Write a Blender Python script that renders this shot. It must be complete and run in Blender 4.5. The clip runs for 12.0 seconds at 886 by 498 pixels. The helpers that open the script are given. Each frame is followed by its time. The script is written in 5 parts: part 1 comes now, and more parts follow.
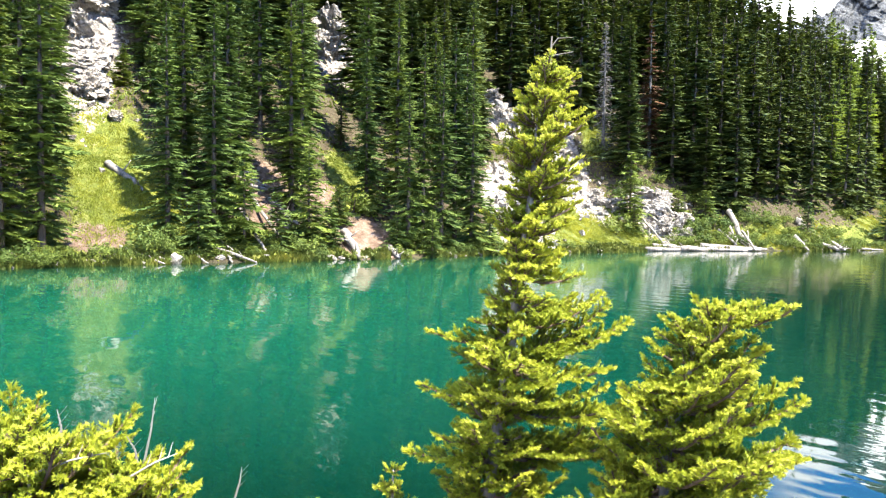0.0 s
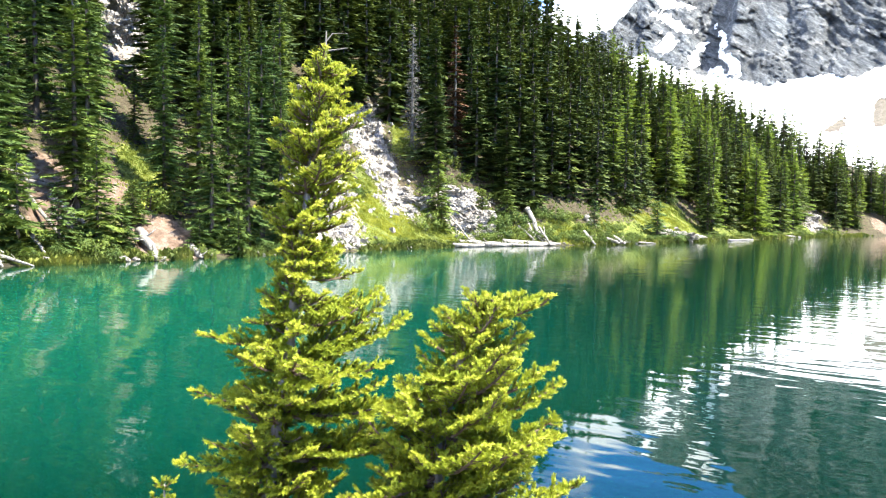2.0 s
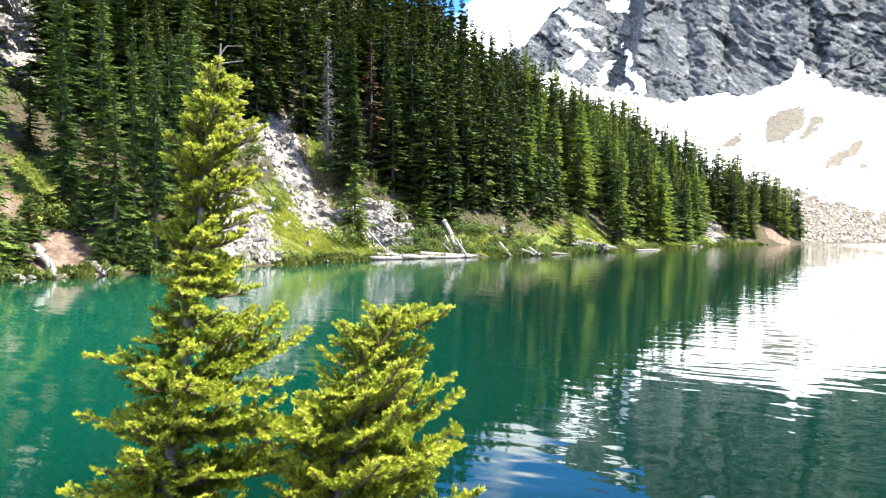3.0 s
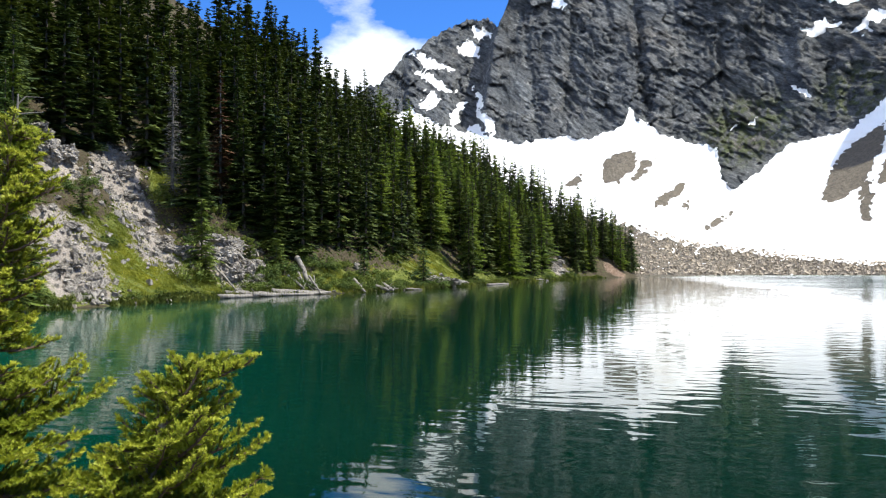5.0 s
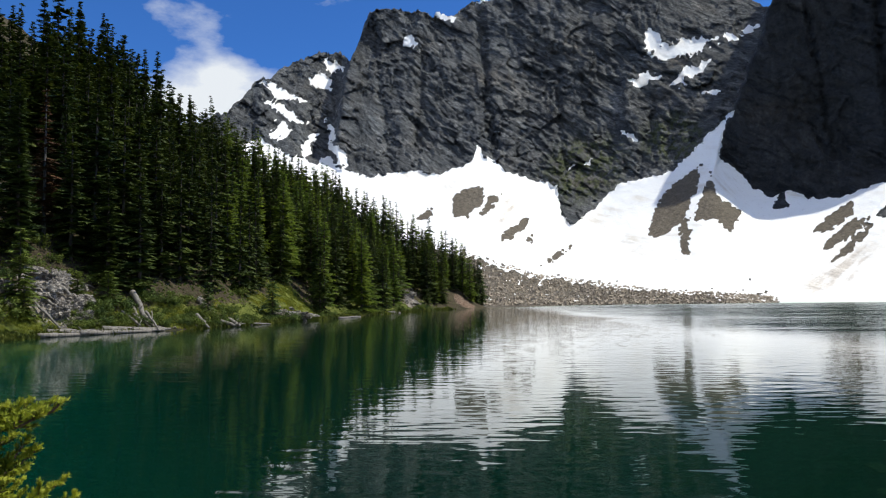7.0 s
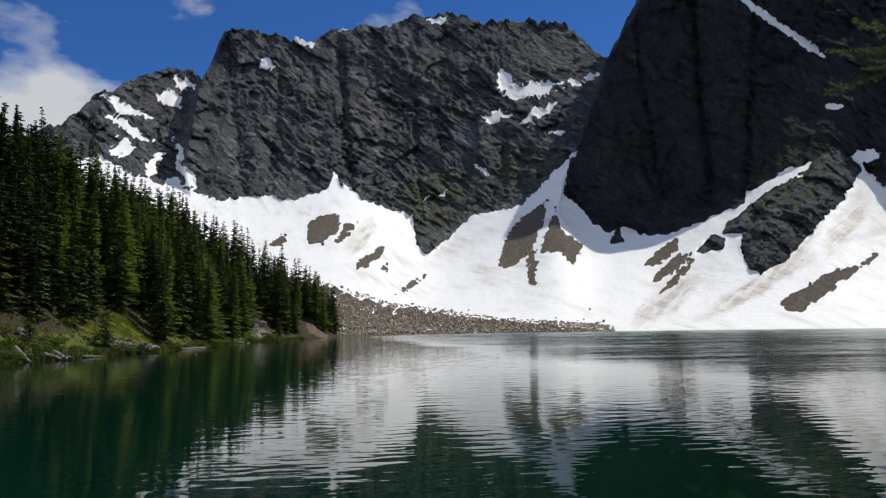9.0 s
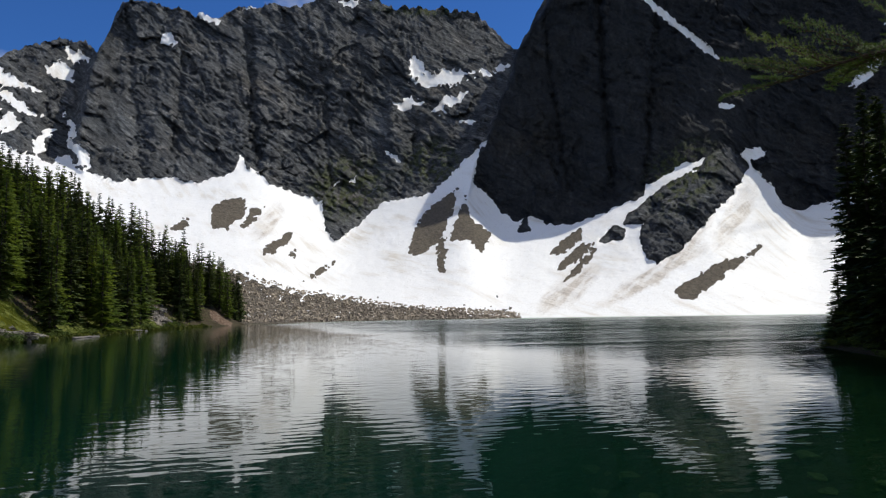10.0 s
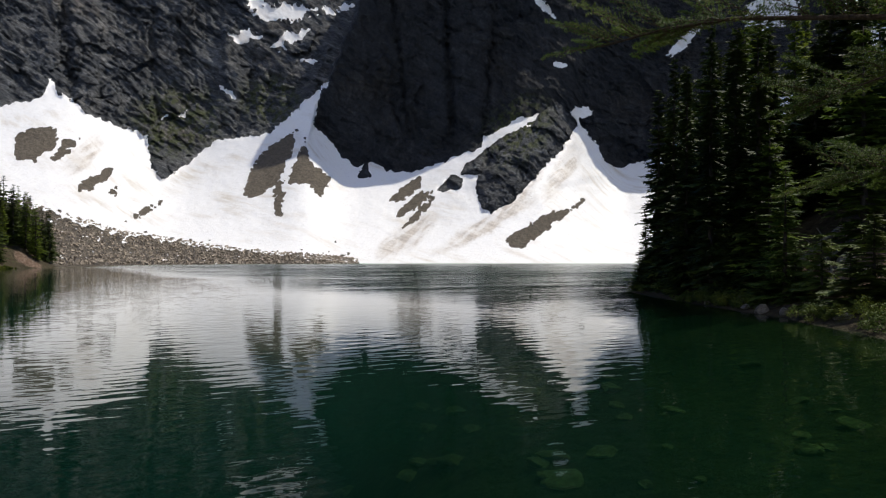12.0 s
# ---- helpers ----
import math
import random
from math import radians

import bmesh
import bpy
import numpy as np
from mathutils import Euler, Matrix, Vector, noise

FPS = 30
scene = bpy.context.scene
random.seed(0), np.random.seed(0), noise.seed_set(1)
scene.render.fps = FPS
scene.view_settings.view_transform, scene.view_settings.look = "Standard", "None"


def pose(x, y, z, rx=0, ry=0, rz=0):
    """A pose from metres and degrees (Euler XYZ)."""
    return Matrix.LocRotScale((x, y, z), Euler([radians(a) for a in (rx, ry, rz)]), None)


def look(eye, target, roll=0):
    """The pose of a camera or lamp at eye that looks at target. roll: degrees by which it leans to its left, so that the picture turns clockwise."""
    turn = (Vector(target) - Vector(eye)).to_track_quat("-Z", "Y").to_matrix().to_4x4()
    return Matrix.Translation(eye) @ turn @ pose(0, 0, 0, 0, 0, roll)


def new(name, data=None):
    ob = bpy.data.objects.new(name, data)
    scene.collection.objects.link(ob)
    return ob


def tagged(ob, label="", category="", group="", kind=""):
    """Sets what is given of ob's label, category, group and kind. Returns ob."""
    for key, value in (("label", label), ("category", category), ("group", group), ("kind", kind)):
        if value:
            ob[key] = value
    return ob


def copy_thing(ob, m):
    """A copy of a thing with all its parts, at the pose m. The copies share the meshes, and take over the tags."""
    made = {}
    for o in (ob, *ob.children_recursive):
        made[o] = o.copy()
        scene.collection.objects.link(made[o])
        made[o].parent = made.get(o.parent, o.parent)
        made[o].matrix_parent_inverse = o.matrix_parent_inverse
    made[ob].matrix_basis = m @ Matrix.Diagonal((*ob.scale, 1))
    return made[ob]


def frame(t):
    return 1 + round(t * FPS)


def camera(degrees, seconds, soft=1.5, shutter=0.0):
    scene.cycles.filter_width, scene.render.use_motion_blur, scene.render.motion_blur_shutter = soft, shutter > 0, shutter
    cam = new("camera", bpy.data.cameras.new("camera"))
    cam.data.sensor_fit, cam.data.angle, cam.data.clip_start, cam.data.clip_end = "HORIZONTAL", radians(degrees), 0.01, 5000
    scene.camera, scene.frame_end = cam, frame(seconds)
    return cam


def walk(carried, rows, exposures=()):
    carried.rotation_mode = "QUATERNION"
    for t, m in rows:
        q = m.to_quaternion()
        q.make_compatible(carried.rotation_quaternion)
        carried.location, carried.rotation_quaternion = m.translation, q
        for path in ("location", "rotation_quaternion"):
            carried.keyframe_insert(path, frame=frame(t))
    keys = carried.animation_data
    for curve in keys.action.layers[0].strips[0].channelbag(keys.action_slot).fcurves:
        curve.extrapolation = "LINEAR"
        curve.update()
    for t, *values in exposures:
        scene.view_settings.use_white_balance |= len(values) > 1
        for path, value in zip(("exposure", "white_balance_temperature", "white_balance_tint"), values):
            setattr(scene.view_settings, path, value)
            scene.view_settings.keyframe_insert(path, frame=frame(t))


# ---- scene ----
cam = camera(64.72, 12.0, soft=1.2)
PATH = [
    (0.0, 0.000, 0.000, 3.498, 87.21, -0.80, 54.16),
    (0.5, 0.117, -0.056, 3.460, 87.20, -1.58, 50.17),
    (1.0, 0.110, 0.040, 3.471, 87.12, -0.95, 45.87),
    (1.5, 0.106, 0.116, 3.492, 87.10, -0.52, 42.78),
    (2.0, 0.150, 0.207, 3.493, 87.22, -0.70, 38.97),
    (2.5, 0.244, 0.220, 3.488, 87.50, -0.56, 35.54),
    (3.0, 0.281, 0.255, 3.502, 88.31, -0.29, 32.29),
    (3.2, 0.322, 0.258, 3.514, 89.07, -0.34, 31.16),
    (4.8, 0.698, 0.070, 3.582, 91.24, -0.03, 21.57),
    (5.0, 0.777, 0.114, 3.605, 91.22, 0.07, 20.63),
    (5.5, 0.728, 0.122, 3.581, 91.46, 0.26, 18.47),
    (6.0, 0.744, 0.246, 3.580, 92.09, 0.07, 15.25),
    (6.5, 0.739, 0.355, 3.568, 92.84, 0.06, 11.45),
    (6.7, 0.740, 0.355, 3.561, 93.19, 0.40, 10.27),
    (8.3, 0.889, 0.186, 3.820, 96.14, 0.41, 1.24),
    (8.5, 0.910, 0.168, 3.838, 96.13, 0.75, 0.08),
    (9.0, 0.935, 0.176, 3.866, 95.98, 0.59, -3.25),
    (9.5, 0.961, 0.183, 3.896, 95.48, 0.83, -6.92),
    (10.0, 0.941, 0.185, 3.926, 94.85, 0.60, -10.65),
    (10.5, 0.871, 0.156, 3.915, 93.82, -0.28, -14.78),
    (11.0, 0.853, 0.073, 3.911, 92.57, -0.06, -18.11),
    (11.5, 0.871, -0.016, 3.879, 91.52, -0.54, -21.57),
    (12.0, 0.903, -0.093, 3.857, 90.39, -0.30, -23.82),
]
EXPOSURES = [(0.0, 2.50, 6400, 9), (2.0, 2.44, 6200, 6), (3.2, 2.05, 6200, 6), (4.8, 0.95, 6200, 6), (6.7, 0.18, 6200, 6), (8.3, -0.52, 6250, 7), (10.0, -0.47, 6300, 8), (12.0, -0.42, 6450, 10)]
walk(cam, [(t, pose(*p)) for t, *p in PATH], EXPOSURES)

# ---------------------------------------------------------------- world and sun
SUN_AZ, SUN_EL = -74.0, 59.5          # degrees to the left of straight ahead, and up


def way(az, el=0.0):
    """Unit vector; az in degrees to the left of the y axis."""
    a, e = radians(az), radians(el)
    return Vector((-math.sin(a) * math.cos(e), math.cos(a) * math.cos(e), math.sin(e)))


world = bpy.data.worlds.new("sky")
scene.world = world
world.use_nodes = True
wn, wl = world.node_tree.nodes, world.node_tree.links
wn.clear()
w_out = wn.new("ShaderNodeOutputWorld")
w_bg = wn.new("ShaderNodeBackground")
w_sky = wn.new("ShaderNodeTexSky")
w_sky.sky_type = "NISHITA"
w_sky.sun_disc = False
w_sky.sun_elevation = radians(SUN_EL)
w_sky.sun_rotation = radians(-SUN_AZ)
w_sky.altitude = 1900
w_sky.air_density = 1.0
w_sky.dust_density = 0.3
w_sky.ozone_density = 2.0
w_bg.inputs["Strength"].default_value = 0.12
# fair-weather cloud banks
w_co = wn.new("ShaderNodeTexCoord")
w_map = wn.new("ShaderNodeMapping")
w_map.inputs["Scale"].default_value = (1.0, 1.0, 2.0)
w_map.inputs["Location"].default_value = (0.37, 0.1, 0.05)
w_noise = wn.new("ShaderNodeTexNoise")
w_noise.inputs["Scale"].default_value = 5.5
w_noise.inputs["Detail"].default_value = 10
w_noise.inputs["Roughness"].default_value = 0.56
wl.new(w_co.outputs["Generated"], w_map.inputs["Vector"])
wl.new(w_map.outputs["Vector"], w_noise.inputs["Vector"])
total = w_noise.outputs["Fac"]
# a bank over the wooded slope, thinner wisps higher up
# the last three are unseen clouds behind, added to whiten the fill light
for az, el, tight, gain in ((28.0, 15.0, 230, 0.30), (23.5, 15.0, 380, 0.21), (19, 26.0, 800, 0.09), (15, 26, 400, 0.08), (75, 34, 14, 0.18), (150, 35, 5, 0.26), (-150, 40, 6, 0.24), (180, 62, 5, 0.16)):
    dot = wn.new("ShaderNodeVectorMath")
    dot.operation = "DOT_PRODUCT"
    dot.inputs[1].default_value = way(az, el)
    wl.new(w_co.outputs["Generated"], dot.inputs[0])
    fall = wn.new("ShaderNodeMath")
    fall.operation = "POWER"
    fall.use_clamp = True
    wl.new(dot.outputs["Value"], fall.inputs[0])
    fall.inputs[1].default_value = tight
    add = wn.new("ShaderNodeMath")
    add.operation = "MULTIPLY_ADD"
    wl.new(fall.outputs[0], add.inputs[0])
    add.inputs[1].default_value = gain
    wl.new(total, add.inputs[2])
    total = add.outputs[0]
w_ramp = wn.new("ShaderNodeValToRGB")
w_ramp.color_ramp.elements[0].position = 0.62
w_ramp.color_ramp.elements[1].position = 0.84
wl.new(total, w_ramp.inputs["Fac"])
w_hue = wn.new("ShaderNodeMix")
w_hue.data_type = "RGBA"
w_hue.blend_type = "MULTIPLY"
w_hue.inputs["Factor"].default_value = 1.0
w_hue.inputs["B"].default_value = (0.35, 0.67, 1.15, 1)
wl.new(w_sky.outputs["Color"], w_hue.inputs["A"])
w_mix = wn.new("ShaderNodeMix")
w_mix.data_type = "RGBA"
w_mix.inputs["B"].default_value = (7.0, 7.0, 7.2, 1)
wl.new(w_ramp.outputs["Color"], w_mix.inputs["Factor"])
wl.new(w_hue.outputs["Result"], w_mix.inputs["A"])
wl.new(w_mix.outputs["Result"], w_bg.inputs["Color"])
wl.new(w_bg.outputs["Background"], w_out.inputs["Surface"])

sun = new("sun", bpy.data.lights.new("sun", "SUN"))
sun.data.energy = 4.8
sun.data.angle = radians(0.53)
sun.data.color = (1.0, 0.93, 0.81)
sun.matrix_world = look(way(SUN_AZ, SUN_EL) * 50, (0, 0, 0))
tagged(sun, kind="structure")


# ---------------------------------------------------------------- materials
def material(name, rough=0.8, metallic=0.0, spec=0.3):
    m = bpy.data.materials.new(name)
    m.use_nodes = True
    nt = m.node_tree
    b = nt.nodes["Principled BSDF"]
    b.inputs["Roughness"].default_value = rough
    b.inputs["Metallic"].default_value = metallic
    b.inputs["Specular IOR Level"].default_value = spec
    return m, nt, b


def n_noise(nt, scale, detail=5, rough=0.55, stretch=None, spin=(0, 0, 0), distort=0.0):
    n = nt.nodes.new("ShaderNodeTexNoise")
    n.inputs["Scale"].default_value = scale
    n.inputs["Detail"].default_value = detail
    n.inputs["Roughness"].default_value = rough
    n.inputs["Distortion"].default_value = distort
    co = nt.nodes.new("ShaderNodeTexCoord")
    src = co.outputs["Object"]
    if stretch:
        mp = nt.nodes.new("ShaderNodeMapping")
        mp.vector_type = "TEXTURE"
        mp.inputs["Scale"].default_value = [1 / k for k in stretch]
        mp.inputs["Rotation"].default_value = [radians(a) for a in spin]
        nt.links.new(src, mp.inputs["Vector"])
        src = mp.outputs["Vector"]
    nt.links.new(src, n.inputs["Vector"])
    return n.outputs["Fac"]


def n_ramp(nt, fac, stops):
    r = nt.nodes.new("ShaderNodeValToRGB")
    e = r.color_ramp.elements
    while len(e) < len(stops):
        e.new(0.5)
    for k, (p, c) in zip(e, stops):
        k.position = p
        k.color = (*c, 1) if len(c) == 3 else c
    nt.links.new(fac, r.inputs["Fac"])
    return r.outputs["Color"]


def n_mix(nt, fac, a, b, blend="MIX"):
    m = nt.nodes.new("ShaderNodeMix")
    m.data_type = "RGBA"
    m.blend_type = blend
    for key, v in (("Factor", fac), ("A", a), ("B", b)):
        if isinstance(v, (int, float)):
            m.inputs[key].default_value = v
        elif isinstance(v, tuple):
            m.inputs[key].default_value = (*v, 1)
        else:
            nt.links.new(v, m.inputs[key])
    return m.outputs["Result"]


def n_math(nt, op, a, b=0.5, clamp=False):
    m = nt.nodes.new("ShaderNodeMath")
    m.operation = op
    m.use_clamp = clamp
    for i, v in enumerate((a, b)):
        if isinstance(v, (int, float)):
            m.inputs[i].default_value = v
        else:
            nt.links.new(v, m.inputs[i])
    return m.outputs["Value"]


def n_attr(nt, name):
    a = nt.nodes.new("ShaderNodeAttribute")
    a.attribute_name = name
    return a.outputs["Fac"]


def n_bump(nt, b, height, strength=0.5, distance=0.1):
    k = nt.nodes.new("ShaderNodeBump")
    k.inputs["Strength"].default_value = strength
    k.inputs["Distance"].default_value = distance
    nt.links.new(height, k.inputs["Height"])
    nt.links.new(k.outputs["Normal"], b.inputs["Normal"])


def n_random(nt):
    return nt.nodes.new("ShaderNodeObjectInfo").outputs["Random"]


def make_cliff():
    m, nt, b = material("cliff_rock", 0.9, spec=0.2)
    big = n_noise(nt, 0.02, 6, 0.6)
    strata = n_noise(nt, 0.045, 9, 0.66, (1.0, 1.0, 2.6), (0, 36, 0), 0.6)
    band = n_noise(nt, 0.15, 7, 0.74, (0.6, 0.6, 3.2), (0, 38, 0), 0.5)
    crack = n_noise(nt, 0.06, 8, 0.68, (2.4, 2.4, 0.5), (0, -10, 0), 0.8)
    fine = n_noise(nt, 0.55, 8, 0.80)
    c = n_ramp(nt, strata, [(0.30, (0.0568, 0.0602, 0.0645)), (0.46, (0.0929, 0.0963, 0.1015)), (0.58, (0.1333, 0.135, 0.1376)), (0.72, (0.2408, 0.2365, 0.2279))])
    c2 = n_ramp(nt, big, [(0.35, (0.80, 0.85, 0.90)), (0.58, (1.0, 1.0, 0.99)), (0.70, (1.15, 1.02, 0.88))])
    c = n_mix(nt, 1.0, c, c2, "MULTIPLY")
    c = n_mix(nt, 1.0, c, n_ramp(nt, band, [(0.38, (0.42, 0.42, 0.43)), (0.50, (0.95, 0.95, 0.95)), (0.58, (1.25, 1.24, 1.22)), (0.66, (2.4, 2.34, 2.25))]), "MULTIPLY")
    c3 = n_ramp(nt, fine, [(0.3, (0.5, 0.5, 0.5)), (0.7, (1.5, 1.5, 1.5))])
    c = n_mix(nt, 1.0, c, c3, "MULTIPLY")
    # the buttress: rock with upright cracks, its shade put into an even, darker, bluish colour
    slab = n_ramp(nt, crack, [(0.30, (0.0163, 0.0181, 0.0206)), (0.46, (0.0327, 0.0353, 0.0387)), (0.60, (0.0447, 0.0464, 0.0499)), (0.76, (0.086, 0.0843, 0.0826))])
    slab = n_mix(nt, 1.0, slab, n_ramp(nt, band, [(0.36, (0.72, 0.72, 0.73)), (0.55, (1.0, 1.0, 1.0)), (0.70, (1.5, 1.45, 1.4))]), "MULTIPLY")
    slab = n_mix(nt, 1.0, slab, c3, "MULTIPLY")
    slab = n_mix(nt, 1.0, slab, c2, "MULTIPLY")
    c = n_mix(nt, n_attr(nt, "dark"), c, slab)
    scree = n_ramp(nt, fine, [(0.3, (0.085, 0.072, 0.054)), (0.7, (0.24, 0.205, 0.16))])
    c = n_mix(nt, n_attr(nt, "scree"), c, scree)
    green = n_ramp(nt, fine, [(0.35, (0.030, 0.040, 0.014)), (0.52, (0.075, 0.090, 0.032)), (0.7, (0.17, 0.17, 0.085))])
    c = n_mix(nt, n_attr(nt, "green"), c, green)
    nt.links.new(c, b.inputs["Base Color"])
    rel = n_math(nt, "ADD", n_math(nt, "MULTIPLY", strata, 0.8), n_math(nt, "ADD", n_math(nt, "MULTIPLY", band, 0.9), n_math(nt, "MULTIPLY", fine, 0.6)))
    n_bump(nt, b, rel, 0.85, 3.2)
    return m


def make_snow():
    m, nt, b = material("old_snow", 0.55, spec=0.3)
    big = n_noise(nt, 0.03, 4, 0.5)
    pit = n_noise(nt, 0.9, 6, 0.72)
    streak = n_noise(nt, 0.12, 5, 0.6, (1.4, 0.25, 0.3), (0, 0, 25))
    d = n_ramp(nt, streak, [(0.46, (0.91, 0.905, 0.89)), (0.66, (0.72, 0.675, 0.60))])
    c = n_mix(nt, n_ramp(nt, big, [(0.45, (0, 0, 0)), (0.62, (1, 1, 1))]), (0.93, 0.925, 0.912), d)
    dirt = n_ramp(nt, n_math(nt, "ADD", n_math(nt, "MULTIPLY", streak, 0.6), n_math(nt, "MULTIPLY", pit, 0.4)), [(0.38, (0.26, 0.20, 0.145)), (0.50, (0.56, 0.49, 0.41)), (0.60, (0.78, 0.74, 0.68))])
    c = n_mix(nt, n_attr(nt, "dirt"), c, dirt)
    c = n_mix(nt, 1.0, c, n_ramp(nt, pit, [(0.30, (0.70, 0.68, 0.65)), (0.42, (1, 1, 1))]), "MULTIPLY")
    nt.links.new(c, b.inputs["Base Color"])
    n_bump(nt, b, n_math(nt, "ADD", n_noise(nt, 0.35, 5, 0.6), n_math(nt, "MULTIPLY", pit, 0.4)), 0.6, 0.6)
    return m


def make_ground():
    m, nt, b = material("slope_ground", 0.95, spec=0.15)
    f = n_noise(nt, 1.6, 6, 0.65)
    ff = n_noise(nt, 7.0, 5, 0.7)
    big = n_noise(nt, 0.18, 4, 0.55)
    duff = n_ramp(nt, f, [(0.3, (0.030, 0.024, 0.015)), (0.55, (0.075, 0.060, 0.036)), (0.75, (0.05, 0.075, 0.022))])
    grass = n_ramp(nt, f, [(0.3, (0.050, 0.064, 0.012)), (0.5, (0.110, 0.130, 0.024)), (0.72, (0.19, 0.19, 0.055))])
    scree = n_ramp(nt, ff, [(0.3, (0.11, 0.092, 0.076)), (0.5, (0.27, 0.235, 0.20)), (0.72, (0.46, 0.41, 0.36))])
    soil = n_ramp(nt, f, [(0.3, (0.07, 0.045, 0.03)), (0.5, (0.155, 0.105, 0.074)), (0.75, (0.26, 0.205, 0.165))])
    bed = n_ramp(nt, f, [(0.3, (0.014, 0.017, 0.008)), (0.7, (0.060, 0.060, 0.030))])
    wob = n_math(nt, "SUBTRACT", n_math(nt, "MULTIPLY", f, 1.6), 0.8)

    def edge(name):
        a = n_math(nt, "ADD", n_attr(nt, name), n_math(nt, "MULTIPLY", wob, 0.7))
        return n_ramp(nt, a, [(0.42, (0, 0, 0)), (0.58, (1, 1, 1))])
    c = n_mix(nt, edge("grass"), duff, grass)
    c = n_mix(nt, edge("scree"), c, scree)
    c = n_mix(nt, edge("soil"), c, soil)
    c = n_mix(nt, n_attr(nt, "bed"), c, bed)
    c = n_mix(nt, 1.0, c, n_ramp(nt, big, [(0.35, (0.8, 0.8, 0.8)), (0.65, (1.15, 1.15, 1.15))]), "MULTIPLY")
    nt.links.new(c, b.inputs["Base Color"])
    n_bump(nt, b, n_math(nt, "ADD", f, n_math(nt, "MULTIPLY", ff, 0.4)), 0.8, 0.5)
    return m


def make_water():
    m = bpy.data.materials.new("lake_water")
    m.use_nodes = True
    nt = m.node_tree
    nt.nodes.clear()
    out = nt.nodes.new("ShaderNodeOutputMaterial")
    gloss = nt.nodes.new("ShaderNodeBsdfGlossy")
    gloss.inputs["Roughness"].default_value = 0.02
    gloss.inputs["Color"].default_value = (1, 1, 1, 1)
    body = nt.nodes.new("ShaderNodeBsdfDiffuse")
    clear = nt.nodes.new("ShaderNodeBsdfTransparent")
    clear.inputs["Color"].default_value = (0.42, 0.66, 0.45, 1)
    fres = nt.nodes.new("ShaderNodeFresnel")
    fres.inputs["IOR"].default_value = 1.33
    wco = nt.nodes.new("ShaderNodeTexCoord")
    wsep = nt.nodes.new("ShaderNodeSeparateXYZ")
    nt.links.new(wco.outputs["Object"], wsep.inputs[0])
    # lake green, brightest at the left: dimmer light elsewhere put into the colour
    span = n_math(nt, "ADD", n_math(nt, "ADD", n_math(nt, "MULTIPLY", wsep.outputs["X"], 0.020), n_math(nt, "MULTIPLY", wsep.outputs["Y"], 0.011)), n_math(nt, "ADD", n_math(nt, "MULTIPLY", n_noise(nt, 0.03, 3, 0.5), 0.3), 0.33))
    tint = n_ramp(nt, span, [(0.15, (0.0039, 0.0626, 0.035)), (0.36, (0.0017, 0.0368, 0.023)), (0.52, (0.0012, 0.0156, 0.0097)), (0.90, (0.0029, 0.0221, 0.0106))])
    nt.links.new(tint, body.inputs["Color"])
    deep = nt.nodes.new("ShaderNodeMixShader")
    nt.links.new(n_attr(nt, "deep"), deep.inputs[0])
    nt.links.new(clear.outputs[0], deep.inputs[1])
    nt.links.new(body.outputs[0], deep.inputs[2])
    # ripples: wavelets that show singly near by; a wind-roughened belt towards the far shore
    r1 = n_noise(nt, 1.7, 1.5, 0.45, (0.42, 1.0, 1.0), (0, 0, 6))
    r2 = n_noise(nt, 4.0, 2, 0.5, (0.5, 1.0, 1.0), (0, 0, -4))
    r3 = n_noise(nt, 0.22, 2, 0.5, (0.5, 1.0, 1.0), (0, 0, 10))
    co = nt.nodes.new("ShaderNodeTexCoord")
    sep = nt.nodes.new("ShaderNodeSeparateXYZ")
    nt.links.new(co.outputs["Object"], sep.inputs[0])
    lee = n_noise(nt, 0.02, 3, 0.5, (0.4, 1.0, 1.0))
    across = n_math(nt, "ADD", n_math(nt, "MULTIPLY", sep.outputs["X"], 0.004), n_math(nt, "MULTIPLY", sep.outputs["Y"], 0.0028))
    gust = n_ramp(nt, n_math(nt, "ADD", lee, across), [(0.42, (0.5, 0.5, 0.5)), (0.72, (0.8, 0.8, 0.8)), (0.95, (1, 1, 1))])
    open_side = n_math(nt, "ADD", n_math(nt, "MULTIPLY", sep.outputs["X"], 0.0085), n_math(nt, "MULTIPLY", sep.outputs["Y"], 0.0022))
    belt = n_ramp(nt, n_math(nt, "ADD", open_side, n_math(nt, "MULTIPLY", lee, 0.3)), [(0.44, (0, 0, 0)), (0.56, (0.45, 0.45, 0.45)), (0.85, (0.85, 0.85, 0.85))])
    h = n_math(nt, "MULTIPLY", n_math(nt, "ADD", n_math(nt, "MULTIPLY", r1, 0.75), n_math(nt, "MULTIPLY", r2, 0.06)), gust)
    h = n_math(nt, "ADD", h, n_math(nt, "MULTIPLY", n_math(nt, "MULTIPLY", r2, 0.8), belt))
    h = n_math(nt, "ADD", h, n_math(nt, "MULTIPLY", r3, 0.5))
    bump = nt.nodes.new("ShaderNodeBump")
    bump.inputs["Strength"].default_value = 1.0
    bump.inputs["Distance"].default_value = 0.031
    nt.links.new(h, bump.inputs["Height"])
    # the wind belt's wavelets, as slopes of their own
    chop = nt.nodes.new("ShaderNodeTexNoise")
    chop.inputs["Scale"].default_value = 2.2
    chop.inputs["Detail"].default_value = 5
    chop.inputs["Roughness"].default_value = 0.7
    nt.links.new(co.outputs["Object"], chop.inputs["Vector"])
    off = nt.nodes.new("ShaderNodeVectorMath")
    off.operation = "SUBTRACT"
    off.inputs[1].default_value = (0.5, 0.5, 0.5)
